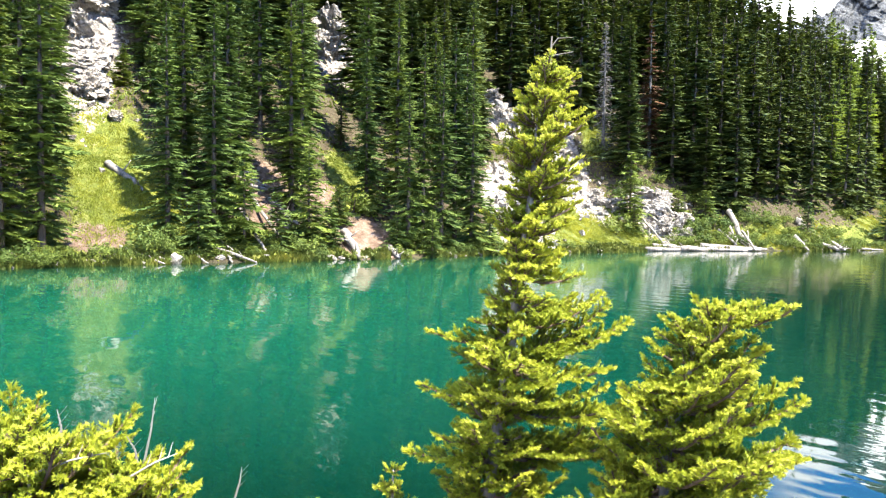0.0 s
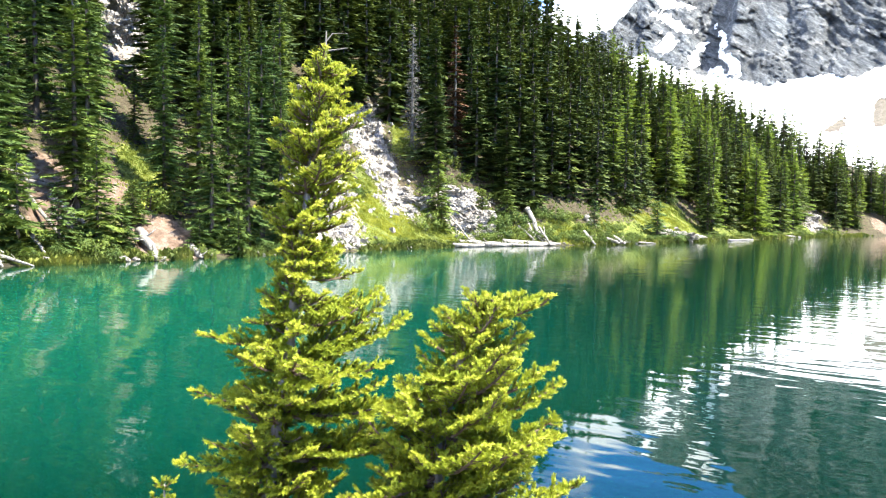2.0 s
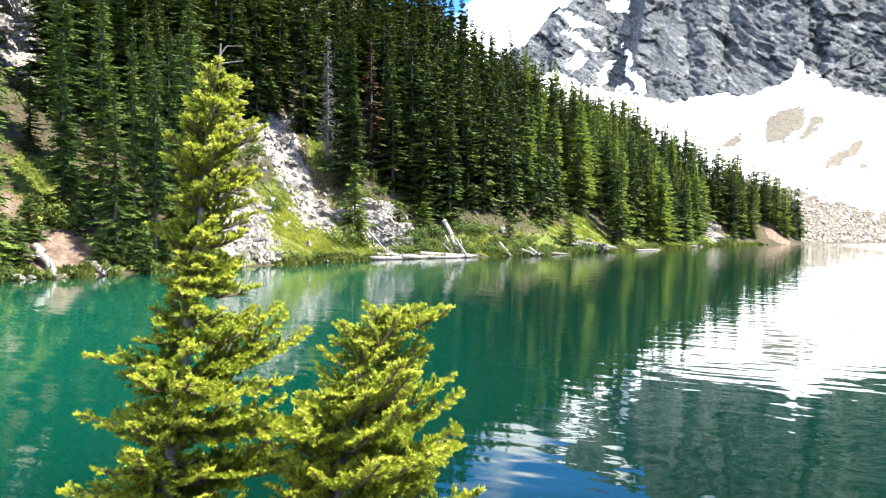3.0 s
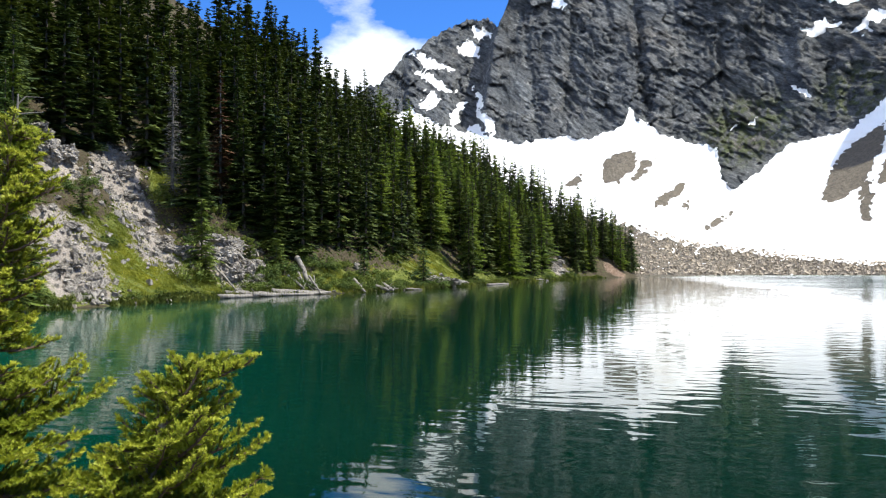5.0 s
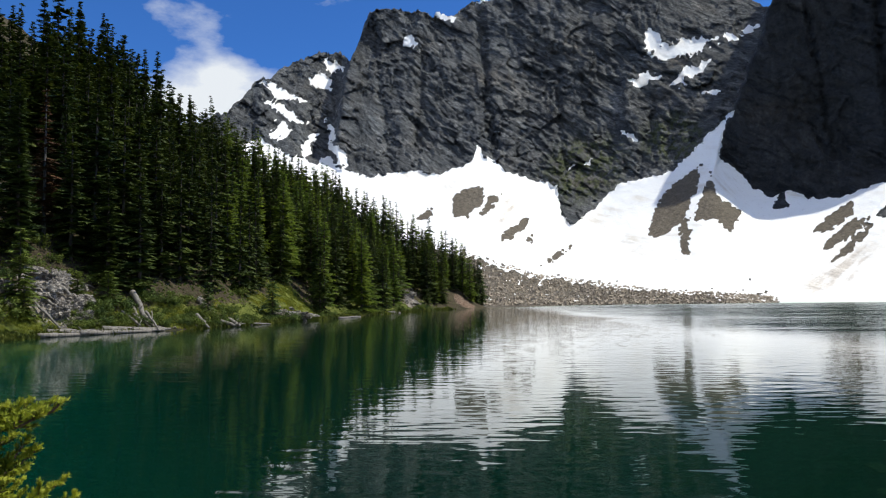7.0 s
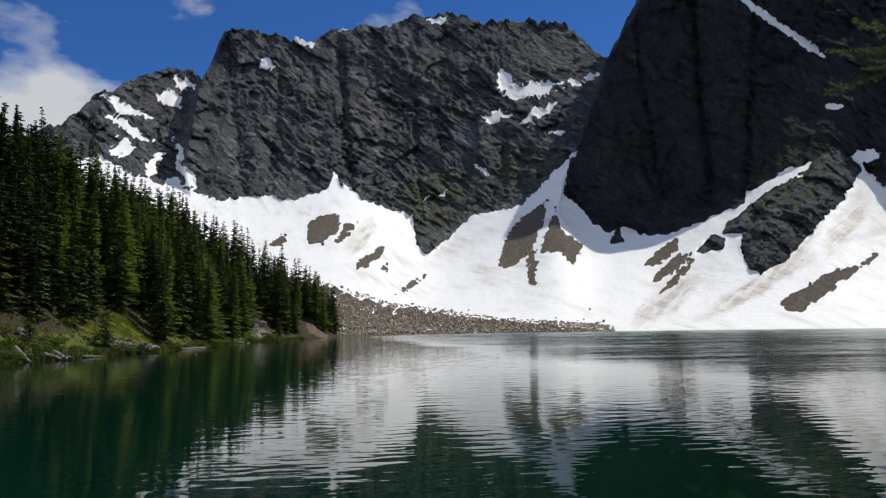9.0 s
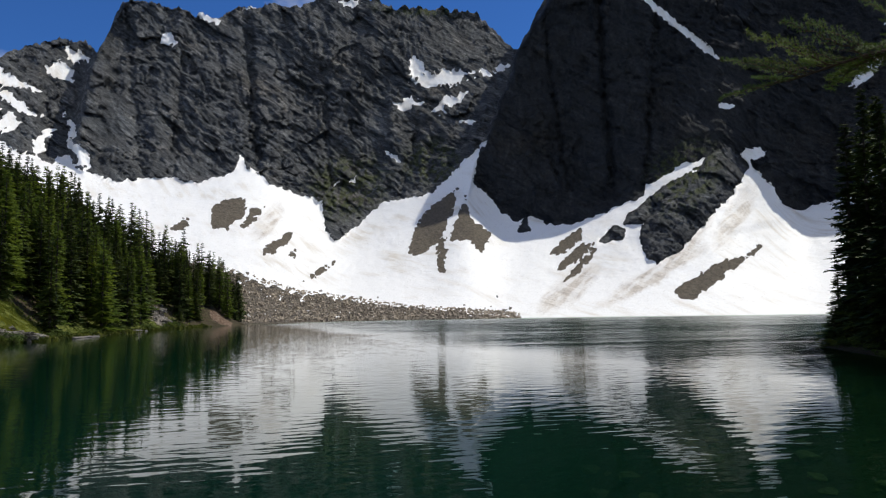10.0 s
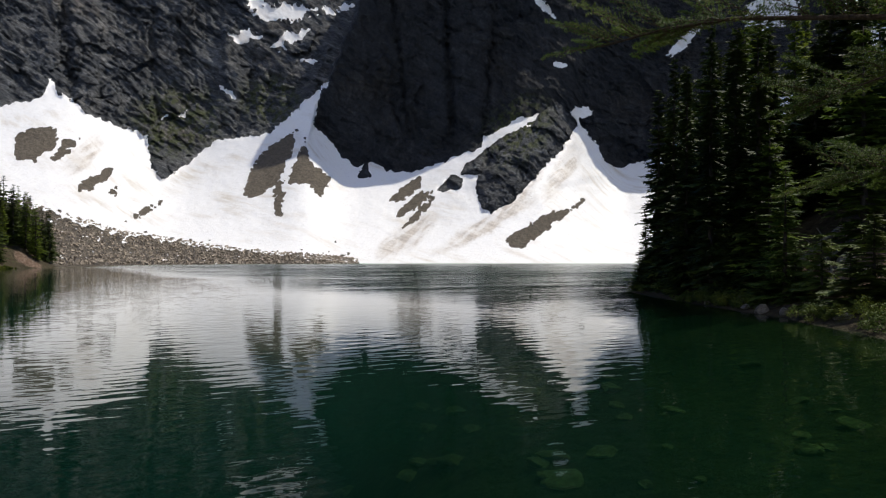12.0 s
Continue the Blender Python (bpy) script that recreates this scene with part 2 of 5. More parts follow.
    nt.links.new(chop.outputs["Color"], off.inputs[0])
    flat = nt.nodes.new("ShaderNodeVectorMath")
    flat.operation = "MULTIPLY"
    flat.inputs[1].default_value = (0.4, 0.55, 0.0)
    nt.links.new(off.outputs[0], flat.inputs[0])
    steep = nt.nodes.new("ShaderNodeVectorMath")
    steep.operation = "ADD"
    steep.inputs[1].default_value = (-0.03, -0.14, 0.0)          # normals tilted to the near side, so the belt mirrors the dark cliffs
    nt.links.new(flat.outputs[0], steep.inputs[0])
    gusts = n_ramp(nt, n_noise(nt, 0.17, 6, 0.78, (0.14, 1.0, 1.0), (0, 0, 4)), [(0.34, (0.35, 0.35, 0.35)), (0.62, (1.5, 1.5, 1.5))])
    belt = n_math(nt, "MULTIPLY", belt, gusts)
    amount = nt.nodes.new("ShaderNodeVectorMath")
    amount.operation = "SCALE"
    nt.links.new(steep.outputs[0], amount.inputs[0])
    nt.links.new(belt, amount.inputs["Scale"])
    both = nt.nodes.new("ShaderNodeVectorMath")
    both.operation = "ADD"
    nt.links.new(bump.outputs["Normal"], both.inputs[0])
    nt.links.new(amount.outputs[0], both.inputs[1])
    unit = nt.nodes.new("ShaderNodeVectorMath")
    unit.operation = "NORMALIZE"
    nt.links.new(both.outputs[0], unit.inputs[0])
    for n in (gloss, fres):
        nt.links.new(unit.outputs[0], n.inputs["Normal"])
    top = nt.nodes.new("ShaderNodeMixShader")
    nt.links.new(fres.outputs[0], top.inputs[0])
    nt.links.new(deep.outputs[0], top.inputs[1])
    nt.links.new(gloss.outputs[0], top.inputs[2])
    nt.links.new(top.outputs[0], out.inputs["Surface"])
    return m


def make_needles(name, dark, mid, light, trans=0.0):
    m, nt, b = material(name, 0.65, spec=0.25)
    f = n_noise(nt, 1.2, 3, 0.6)
    c = n_ramp(nt, f, [(0.3, dark), (0.52, mid), (0.75, light)])
    v = n_ramp(nt, n_random(nt), [(0.0, (0.72, 0.80, 0.85)), (0.5, (1.0, 1.0, 1.0)), (1.0, (1.25, 1.12, 0.8))])
    c = n_mix(nt, 1.0, c, v, "MULTIPLY")
    c = n_mix(nt, 1.0, c, n_ramp(nt, n_noise(nt, 0.16, 3, 0.6), [(0.34, (0.62, 0.70, 0.72)), (0.50, (1.0, 1.0, 1.0)), (0.66, (1.45, 1.35, 1.1))]), "MULTIPLY")
    nt.links.new(c, b.inputs["Base Color"])
    if trans:
        b.inputs["Subsurface Weight"].default_value = 0.0
        t = nt.nodes.new("ShaderNodeBsdfTranslucent")
        nt.links.new(c, t.inputs["Color"])
        mx = nt.nodes.new("ShaderNodeMixShader")
        mx.inputs[0].default_value = trans
        out = nt.nodes["Material Output"]
        nt.links.new(b.outputs[0], mx.inputs[1])
        nt.links.new(t.outputs[0], mx.inputs[2])
        nt.links.new(mx.outputs[0], out.inputs["Surface"])
    return m


def make_young():
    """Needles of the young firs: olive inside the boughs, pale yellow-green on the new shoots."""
    m, nt, b = material("young_fir_needles", 0.55, spec=0.3)
    f = n_noise(nt, 9.0, 3, 0.6)
    c = n_ramp(nt, n_math(nt, "ADD", n_attr(nt, "tip"), n_math(nt, "MULTIPLY", n_math(nt, "SUBTRACT", f, 0.5), 0.5)), [(0.10, (0.136, 0.176, 0.013)), (0.40, (0.261, 0.308, 0.021)), (0.80, (0.352, 0.377, 0.029)), (1.0, (0.422, 0.435, 0.043))])
    nt.links.new(c, b.inputs["Base Color"])
    t = nt.nodes.new("ShaderNodeBsdfTranslucent")
    nt.links.new(c, t.inputs["Color"])
    mx = nt.nodes.new("ShaderNodeMixShader")
    mx.inputs[0].default_value = 0.35
    nt.links.new(b.outputs[0], mx.inputs[1])
    nt.links.new(t.outputs[0], mx.inputs[2])
    nt.links.new(mx.outputs[0], nt.nodes["Material Output"].inputs["Surface"])
    return m


def make_bark(name, lo, hi, scale=3.0):
    m, nt, b = material(name, 0.9, spec=0.2)
    f = n_noise(nt, scale, 6, 0.65, (1, 1, 0.25))
    nt.links.new(n_ramp(nt, f, [(0.3, lo), (0.7, hi)]), b.inputs["Base Color"])
    n_bump(nt, b, f, 0.7, 0.02)
    return m


def make_stone(name, lo, hi, scale=1.5, cracked=False):
    m, nt, b = material(name, 0.9, spec=0.2)
    f = n_noise(nt, scale, 7, 0.65)
    g = n_noise(nt, scale * 6, 5, 0.7)
    c = n_ramp(nt, f, [(0.28, lo), (0.68, hi)])
    c = n_mix(nt, 1.0, c, n_ramp(nt, g, [(0.3, (0.65, 0.65, 0.65)), (0.7, (1.2, 1.2, 1.2))]), "MULTIPLY")
    c = n_mix(nt, 1.0, c, n_ramp(nt, n_random(nt), [(0, (0.85, 0.84, 0.82)), (1, (1.1, 1.1, 1.1))]), "MULTIPLY")
    h = n_math(nt, "ADD", f, n_math(nt, "MULTIPLY", g, 0.3))
    if cracked:
        vo = nt.nodes.new("ShaderNodeTexVoronoi")
        vo.feature = "DISTANCE_TO_EDGE"
        vo.inputs["Scale"].default_value = 9.0
        co = nt.nodes.new("ShaderNodeTexCoord")
        mp = nt.nodes.new("ShaderNodeMapping")
        mp.inputs["Scale"].default_value = (0.35, 0.8, 2.0)
        mp.inputs["Rotation"].default_value = (0.3, 0.5, 0.0)
        nt.links.new(co.outputs["Object"], mp.inputs["Vector"])
        nt.links.new(n_mix(nt, 0.3, mp.outputs["Vector"], n_ramp(nt, g, [(0, (0, 0, 0)), (1, (1, 1, 1))])), vo.inputs["Vector"])
        gap = n_ramp(nt, vo.outputs["Distance"], [(0.0, (0.45, 0.44, 0.43)), (0.05, (1, 1, 1))])
        c = n_mix(nt, 1.0, c, gap, "MULTIPLY")
        h = n_math(nt, "ADD", h, n_math(nt, "MULTIPLY", n_ramp(nt, vo.outputs["Distance"], [(0.0, (0, 0, 0)), (0.1, (1, 1, 1))]), 0.6))
    nt.links.new(c, b.inputs["Base Color"])
    n_bump(nt, b, h, 0.9, 0.2)
    return m


M_CLIFF = make_cliff()
M_SNOW = make_snow()
M_GROUND = make_ground()
M_WATER = make_water()
M_FIR = make_needles("fir_needles", (0.0168, 0.0286, 0.0067), (0.0437, 0.068, 0.0134), (0.1159, 0.1445, 0.0269), 0.16)
# fir green lightened for near and young firs, their sunlight put into the colour
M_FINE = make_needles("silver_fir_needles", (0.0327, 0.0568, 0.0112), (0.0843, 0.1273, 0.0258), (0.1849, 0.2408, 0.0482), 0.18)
M_LARCH = make_needles("larch_needles", (0.066, 0.1056, 0.0176), (0.1188, 0.176, 0.0299), (0.1848, 0.2464, 0.0484), 0.42)
M_YOUNG = make_young()
M_BUSH = make_needles("shrub_leaves", (0.050, 0.078, 0.013), (0.110, 0.150, 0.026), (0.20, 0.235, 0.05), 0.25)
M_BARK = make_bark("conifer_bark", (0.035, 0.028, 0.022), (0.12, 0.098, 0.08))
M_GREY = make_bark("weathered_wood", (0.075, 0.066, 0.056), (0.31, 0.285, 0.25), 5.0)
M_RUST = make_needles("rusty_needles", (0.045, 0.022, 0.012), (0.09, 0.045, 0.022), (0.15, 0.085, 0.045))
M_GREYBARK = make_bark("grey_dead_bark", (0.06, 0.056, 0.052), (0.20, 0.19, 0.175), 4.0)
M_BOULDER = make_stone("pale_granite", (0.16, 0.145, 0.125), (0.50, 0.455, 0.40), 1.2, True)
M_RUBBLE = make_stone("brown_talus", (0.19, 0.155, 0.112), (0.55, 0.47, 0.365), 0.6)
M_BEDROCK = make_stone("mossy_lake_stone", (0.07, 0.068, 0.034), (0.24, 0.22, 0.12), 1.0)
M_MEADOW = make_needles("meadow_leaves", (0.125, 0.155, 0.018), (0.210, 0.245, 0.036), (0.31, 0.33, 0.075), 0.3)
M_TWIG = make_bark("young_twig_bark", (0.07, 0.045, 0.03), (0.20, 0.14, 0.10), 30.0)
M_BARKN = make_bark("young_fir_bark", (0.09, 0.08, 0.07), (0.30, 0.27, 0.24), 12.0)
M_SEDGE = make_needles("shore_sedge", (0.038, 0.055, 0.010), (0.095, 0.120, 0.020), (0.19, 0.20, 0.045), 0.2)


# ---------------------------------------------------------------- numeric helpers
def vnoise(x, y, seed=0):
    """Smooth value noise on arrays, 0 to 1."""
    xi, yi = np.floor(x).astype(np.int64), np.floor(y).astype(np.int64)
    fx, fy = x - xi, y - yi
    fx, fy = fx * fx * (3 - 2 * fx), fy * fy * (3 - 2 * fy)

    def h(a, b):
        n = (a * 374761393 + b * 668265263 + seed * 1442695041) & 0x7FFFFFFF
        n = ((n ^ (n >> 13)) * 1274126177) & 0x7FFFFFFF
        return ((n ^ (n >> 16)) & 0xFFFF) / 65535.0
    return (h(xi, yi) * (1 - fx) + h(xi + 1, yi) * fx) * (1 - fy) + (h(xi, yi + 1) * (1 - fx) + h(xi + 1, yi + 1) * fx) * fy


def fbm(x, y, seed=0, octaves=5, gain=0.5, ridged=False):
    s, a, tot = 0.0, 1.0, 0.0
    for k in range(octaves):
        n = vnoise(x * 2 ** k + 17.3 * k, y * 2 ** k - 9.1 * k, seed + k)
        s = s + a * ((1 - np.abs(2 * n - 1)) if ridged else n)
        tot += a
        a *= gain
    return s / tot


def facets(x, y, seed=0):
    """Broken facets: each cell is a tilted plane of its own height, about -1 to 1."""
    xi, yi = np.floor(x).astype(np.int64), np.floor(y).astype(np.int64)
    best = np.full(x.shape, 9.0)
    out = np.zeros(x.shape)

    def h(a, b, k):
        n = (a * 374761393 + b * 668265263 + (seed * 7 + k) * 1442695041) & 0x7FFFFFFF
        n = ((n ^ (n >> 13)) * 1274126177) & 0x7FFFFFFF
        return ((n ^ (n >> 16)) & 0xFFFF) / 65535.0
    for dx in (-1, 0, 1):
        for dy in (-1, 0, 1):
            cx, cy = xi + dx, yi + dy
            ux, uy = x - cx - h(cx, cy, 1), y - cy - h(cx, cy, 2)
            d = ux * ux + uy * uy
            val = (h(cx, cy, 3) - 0.5) * 1.0 + (h(cx, cy, 4) - 0.5) * 1.6 * ux + (h(cx, cy, 5) - 0.5) * 1.6 * uy
            out = np.where(d < best, val, out)
            best = np.minimum(best, d)
    return out


def sstep(x, a, b):
    t = np.clip((x - a) / (b - a), 0, 1)
    return t * t * (3 - 2 * t)


def table(x, pairs):
    p = sorted(pairs)
    return np.interp(x, [q[0] for q in p], [q[1] for q in p])


def grid_object(name, P, keep, mat, attrs=None, smooth=True, flip=False):
    """A sheet from an array of points [rows, cols, 3]; keep: which quads."""
    nr, nc = P.shape[:2]
    idx = np.arange(nr * nc).reshape(nr, nc)
    q = np.stack([idx[:-1, :-1], idx[:-1, 1:], idx[1:, 1:], idx[1:, :-1]], -1)[keep]
    if flip:
        q = q[:, ::-1]
    used, inv = np.unique(q, return_inverse=True)
    q = inv.reshape(-1, 4)
    me = bpy.data.meshes.new(name)
    v = P.reshape(-1, 3)[used]
    me.vertices.add(len(v))
    me.vertices.foreach_set("co", v.astype(np.float32).ravel())
    me.loops.add(len(q) * 4)
    me.loops.foreach_set("vertex_index", q.astype(np.int32).ravel())
    me.polygons.add(len(q))
    me.polygons.foreach_set("loop_start", np.arange(0, len(q) * 4, 4, dtype=np.int32))
    me.polygons.foreach_set("use_smooth", np.full(len(q), smooth))
    me.update(calc_edges=True)
    for k, a in (attrs or {}).items():
        at = me.attributes.new(k, "FLOAT", "POINT")
        at.data.foreach_set("value", a.reshape(-1)[used].astype(np.float32))
    me.materials.append(mat)
    return new(name, me)


# ---------------------------------------------------------------- the lake's outline
EYE_Z = 3.5
SHORE_LEFT = [(112, 44), (100, 46), (86, 48), (79, 49), (69, 51), (60, 54), (50, 62), (43, 69), (37.6, 77), (30, 85), (24, 94), (18, 112), (12, 152), (8, 182)]
SHORE_FAR = [(0, 214), (-9, 240), (-17, 257), (-25, 278), (-31, 294), (-39, 318), (-46, 330)]
SHORE_RIGHT = [(-48, 200), (-41, 95), (-39.2, 76), (-44, 59), (-50, 49), (-56, 41), (-66, 27), (-80, 14), (-100, 6.5)]
SHORE_NEAR = [(-60, 3.6), (-20, 3.4), (15, 4.6), (35, 6.0), (70, 6.2), (100, 10), (115, 22)]
OUTLINE = np.array([(-r * math.sin(radians(a)), r * math.cos(radians(a))) for a, r in SHORE_LEFT + SHORE_FAR + SHORE_RIGHT + SHORE_NEAR])


def outline_distance(x, y, outline):
    """Distance to a closed outline: positive outside, negative inside."""
    best = np.full(np.shape(x), 1e9)
    inside = np.zeros(np.shape(x), bool)
    n = len(outline)
    for i in range(n):
        (ax, ay), (bx, by) = outline[i], outline[(i + 1) % n]
        dx, dy = bx - ax, by - ay
        t = np.clip(((x - ax) * dx + (y - ay) * dy) / (dx * dx + dy * dy), 0, 1)
        best = np.minimum(best, np.hypot(x - ax - t * dx, y - ay - t * dy))
        with np.errstate(divide="ignore", invalid="ignore"):
            cross = ((ay > y) != (by > y)) & (x < dx * (y - ay) / (dy if dy else 1e-9) + ax)
        inside ^= cross
    return np.where(inside, -best, best)


def shore_distance(x, y):
    """Metres to the shoreline: positive on land, negative in the lake."""
    return outline_distance(x, y, OUTLINE)


CREST_D = [(4, 6), (8, 13), (11.6, 20), (16, 27), (24.6, 38), (33, 52), (42, 110)]      # how far up from the water the slope climbs


def bearing(x, y):
    return np.degrees(np.arctan2(-x, y))


def ground_height(x, y):
    x, y = np.asarray(x, float), np.asarray(y, float)
    d = shore_distance(x, y) + 1.4 * (fbm(x * 0.16, y * 0.16, 5, 3) - 0.5) * sstep(np.hypot(x, y), 15, 40)
    az, r = bearing(x, y), np.hypot(x, y)
    left = sstep(az, 3.5, 8) * (1 - sstep(az, 118, 135)) * sstep(r, 14, 30)
    right = (1 - sstep(az, -39, -37.5)) * sstep(az, -125, -100) * sstep(r, 9, 22) * (1 - sstep(r, 100, 125))
    far = np.clip(1 - left - right, 0, 1) * sstep(r, 60, 110)
    near = np.clip(1 - left - right - far, 0, 1)
    crest = table(az, CREST_D)
    up = np.maximum(d, 0)
    bank = 0.22 * np.minimum(up, 3) + 0.10 * up
    s_left = bank + 0.66 * np.clip(up - 3, 0, None) - 0.80 * np.clip(up - crest, 0, None)
    s_left = np.maximum(s_left, np.minimum(0.5, 0.32 * up))
    s_left = s_left + (fbm(x * 0.07, y * 0.07, 9, 5) - 0.5) * 7 * sstep(up, 2, 14) + (fbm(x * 0.5, y * 0.5, 3, 4) - 0.5) * 1.1 * sstep(up, 0.5, 4)
    s_right = bank + 0.45 * np.clip(up - 3, 0, 60) + (fbm(x * 0.3, y * 0.3, 4, 4) - 0.5) * 1.6 * sstep(up, 0.5, 4)
    s_far = 0.02 * up - 0.6
    s_near = 1.85 * sstep(up, 0, 3.2) + 0.12 * np.minimum(up, 40) + (fbm(x * 0.8, y * 0.8, 2, 4) - 0.5) * 0.35 * sstep(up, 0.3, 2)
    land = left * s_left + right * s_right + far * s_far + near * s_near
    dep = np.maximum(-d, 0)
    shelf = np.maximum(sstep(az, -16, -34) * 0.0, (1 - sstep(az, -30, -4)) * (1 - sstep(r, 70, 110)))
    bed = -(0.42 * np.minimum(dep, 20) * (1 - 0.80 * shelf) + 0.05 * dep) - 0.05
    bed = bed + (fbm(x * 0.35, y * 0.35, 8, 4) - 0.5) * 0.9 * sstep(dep, 1, 6)
    return np.where(d > 0, land, np.minimum(bed, -0.03))


def blob(x, y, az, r, la, lr, spin=0.0):
    """1 inside an ellipse on the plan, round the place at bearing az and r metres; la across, lr along the bearing."""
    c = way(az) * r
    u, v = way(az - 90 + spin), way(az + spin)
    a = ((x - c.x) * u.x + (y - c.y) * u.y) / la
    b = ((x - c.x) * v.x + (y - c.y) * v.y) / lr
    return np.clip(1.5 - np.hypot(a, b), 0, 1)


MEADOWS = [(41.5, 73.5, 3.0, 2.5, 0), (47.4, 78.6, 1.5, 2.4, 0), (46.0, 77.2, 1.7, 2.0, 0), (40.4, 75.8, 3.0, 2.0, 0), (37.4, 79.5, 2.0, 1.8, 0), (19.8, 112, 2.2, 2.5, 0), (44.8, 81, 1.3, 4.5, 0), (41.0, 82.5, 1.2, 2.5, 0), (79.7, 60, 3.6, 6.5, 0), (78, 55, 3.5, 3, 0), (45, 77, 2.4, 4.5, 0), (42.2, 75.5, 4.2, 3.6, 0), (39.5, 79, 3, 2.5, 0), (42.0, 95, 1.8, 4, 0), (20.8, 116, 3.2, 4.5, 0), (22.5, 108, 2.5, 3, 0), (62, 66, 2, 3, 0), (32.0, 87.5, 3.2, 2.4, 0), (28.4, 91, 3.4, 2.6, 0), (25.0, 95.5, 2.8, 2.4, 0)]
SCREES = [(45.4, 95, 2.7, 7, 0), (44.0, 86.5, 2.3, 6.5, 0), (42.4, 81.5, 2.8, 3.6, 0), (48.2, 74, 3.6, 5.5, 0), (47.6, 69, 2.8, 2.6, 0), (49.4, 90, 2.6, 3.5, 0), (37, 84.5, 3.6, 3.2, 0), (81.2, 70, 2.2, 6, 0), (81, 79, 3.2, 4, 0), (62.7, 88.5, 4.5, 4, 0), (20.2, 109, 1.8, 1.8, 0), (10.9, 171, 2.0, 5, 0)]
SOILS = [(60.2, 57, 2.7, 3.6, 0), (68.4, 60, 2.0, 4.2, 0), (80.6, 52.4, 2.2, 1.2, 0), (6.6, 193, 3.0, 3, 0), (26.2, 96, 1.2, 1.6, 0), (64, 62, 1.2, 2, 0), (-52.7, 62, 3, 3, 0), (-50.5, 57, 2, 3, 0), (-53.8, 53, 3.2, 4.5, 0)]

az_cols = np.concatenate([np.arange(-180, -64, 4.0), np.arange(-64, 100, 0.3), np.arange(100, 180.1, 4.0)])
r_rows = np.concatenate([[0.0], np.arange(0.4, 8, 0.35), np.geomspace(8, 40, 34)[:-1], np.geomspace(40, 200, 110)[:-1], np.geomspace(200, 4500, 34)])
RR, AA = np.meshgrid(r_rows, np.radians(az_cols), indexing="ij")
GX, GY = -RR * np.sin(AA), RR * np.cos(AA)
GZ = ground_height(GX, GY)
gd = shore_distance(GX, GY)
att = {}
for key, spots in (("grass", MEADOWS), ("scree", SCREES), ("soil", SOILS)):
    att[key] = np.max([blob(GX, GY, *s) for s in spots], axis=0)
# a strip of grass and low plants along the water
strip = sstep(bearing(GX, GY), 8, 11) * sstep(gd, 0.2, 0.7) * (1 - sstep(gd, 3.5, 8)) * 0.72
att["grass"] = np.maximum(att["grass"], strip * (RR > 20)) + 0.35 * (RR < 30)
att["bed"] = 1 - sstep(gd, -0.35, 0.25)
ground = grid_object("ground", np.stack([GX, GY, GZ], -1), np.ones((len(r_rows) - 1, len(az_cols) - 1), bool), M_GROUND, att, flip=True)
tagged(ground, "steep forested lakeshore ground with grass, scree and lake bed", "ground", kind="structure")

# the water: rings and rays, deeper tone with depth
wa = np.radians(np.arange(-180, 181, 3.0))
wr = np.concatenate([np.arange(0.0, 20, 1.0), np.geomspace(20, 345, 60)])
WR, WA = np.meshgrid(wr, wa, indexing="ij")
WX, WY = -WR * np.sin(WA), WR * np.cos(WA)
bedz = ground_height(WX, WY)
deep = 1 - np.exp(-np.maximum(-bedz, 0) / 2.6)
wd = shore_distance(WX, WY)
kq = np.minimum(np.minimum(wd[:-1, :-1], wd[1:, :-1]), np.minimum(wd[:-1, 1:], wd[1:, 1:])) < 2.0
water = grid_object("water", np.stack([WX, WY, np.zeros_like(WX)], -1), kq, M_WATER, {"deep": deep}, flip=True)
tagged(water, "clear emerald alpine lake water with light ripples", "lake", kind="structure")


# ---------------------------------------------------------------- the cirque: cliffs, talus and snow
CREST = [(40, 9), (30, 12.5), (25.4, 14.7), (23.5, 16.9), (20.2, 18.6), (17.6, 19.5), (16.1, 18.9), (15.6, 19.6), (14.5, 22.3), (13.6, 22.8), (9.9, 22.6), (8, 22.3),
         (5.1, 23.3), (0.3, 23.9), (-1.2, 24.5), (-4.5, 24.7), (-6.9, 24.0), (-11.6, 23.8), (-13.8, 23.3), (-16, 21.6), (-17.2, 20.6), (-18.2, 22.1), (-19.8, 24.6),
         (-22, 29), (-26, 32), (-33, 30), (-37, 24.5), (-41, 21.8), (-50, 21), (-55, 20.5), (-62, 17), (-75, 10)]
FOOT = [(40, 8), (22.9, 12.4), (20.4, 11.0), (16.6, 10.4), (14.4, 9.6), (11.8, 10.2), (8.7, 9.9), (6.4, 10.6), (5.85, 11.2), (5.65, 12.3), (5.3, 12.1), (5.15, 11.2), (4.2, 10.9), (3.25, 10.1), (0.9, 9.2), (-1.1, 8.7),
        (-1.2, 6.5), (-1.9, 5.5), (-3.7, 6.5), (-5.6, 8.6), (-8.0, 9.1), (-9.8, 9.4), (-11.9, 11.4), (-13.6, 12.9), (-14.4, 13.5), (-16, 13.6)]
FOOT_R = [(-12.8, 12.6), (-13.4, 11.4), (-13.5, 10.2), (-14.8, 9.0), (-15.7, 7.6), (-17, 7.0), (-17.9, 7.5), (-19.2, 6.7), (-21.7, 6.8), (-23.8, 7.4), (-26.7, 8.6), (-27.2, 9.7), (-29.1, 10.3), (-31.1, 11.2), (-32.5, 11.6), (-34.6, 11.3),
          (-35.1, 9.9), (-36.5, 8.6), (-37.1, 7.4), (-38.2, 6.8), (-40.4, 7.4), (-42.3, 9.1), (-50, 12)]
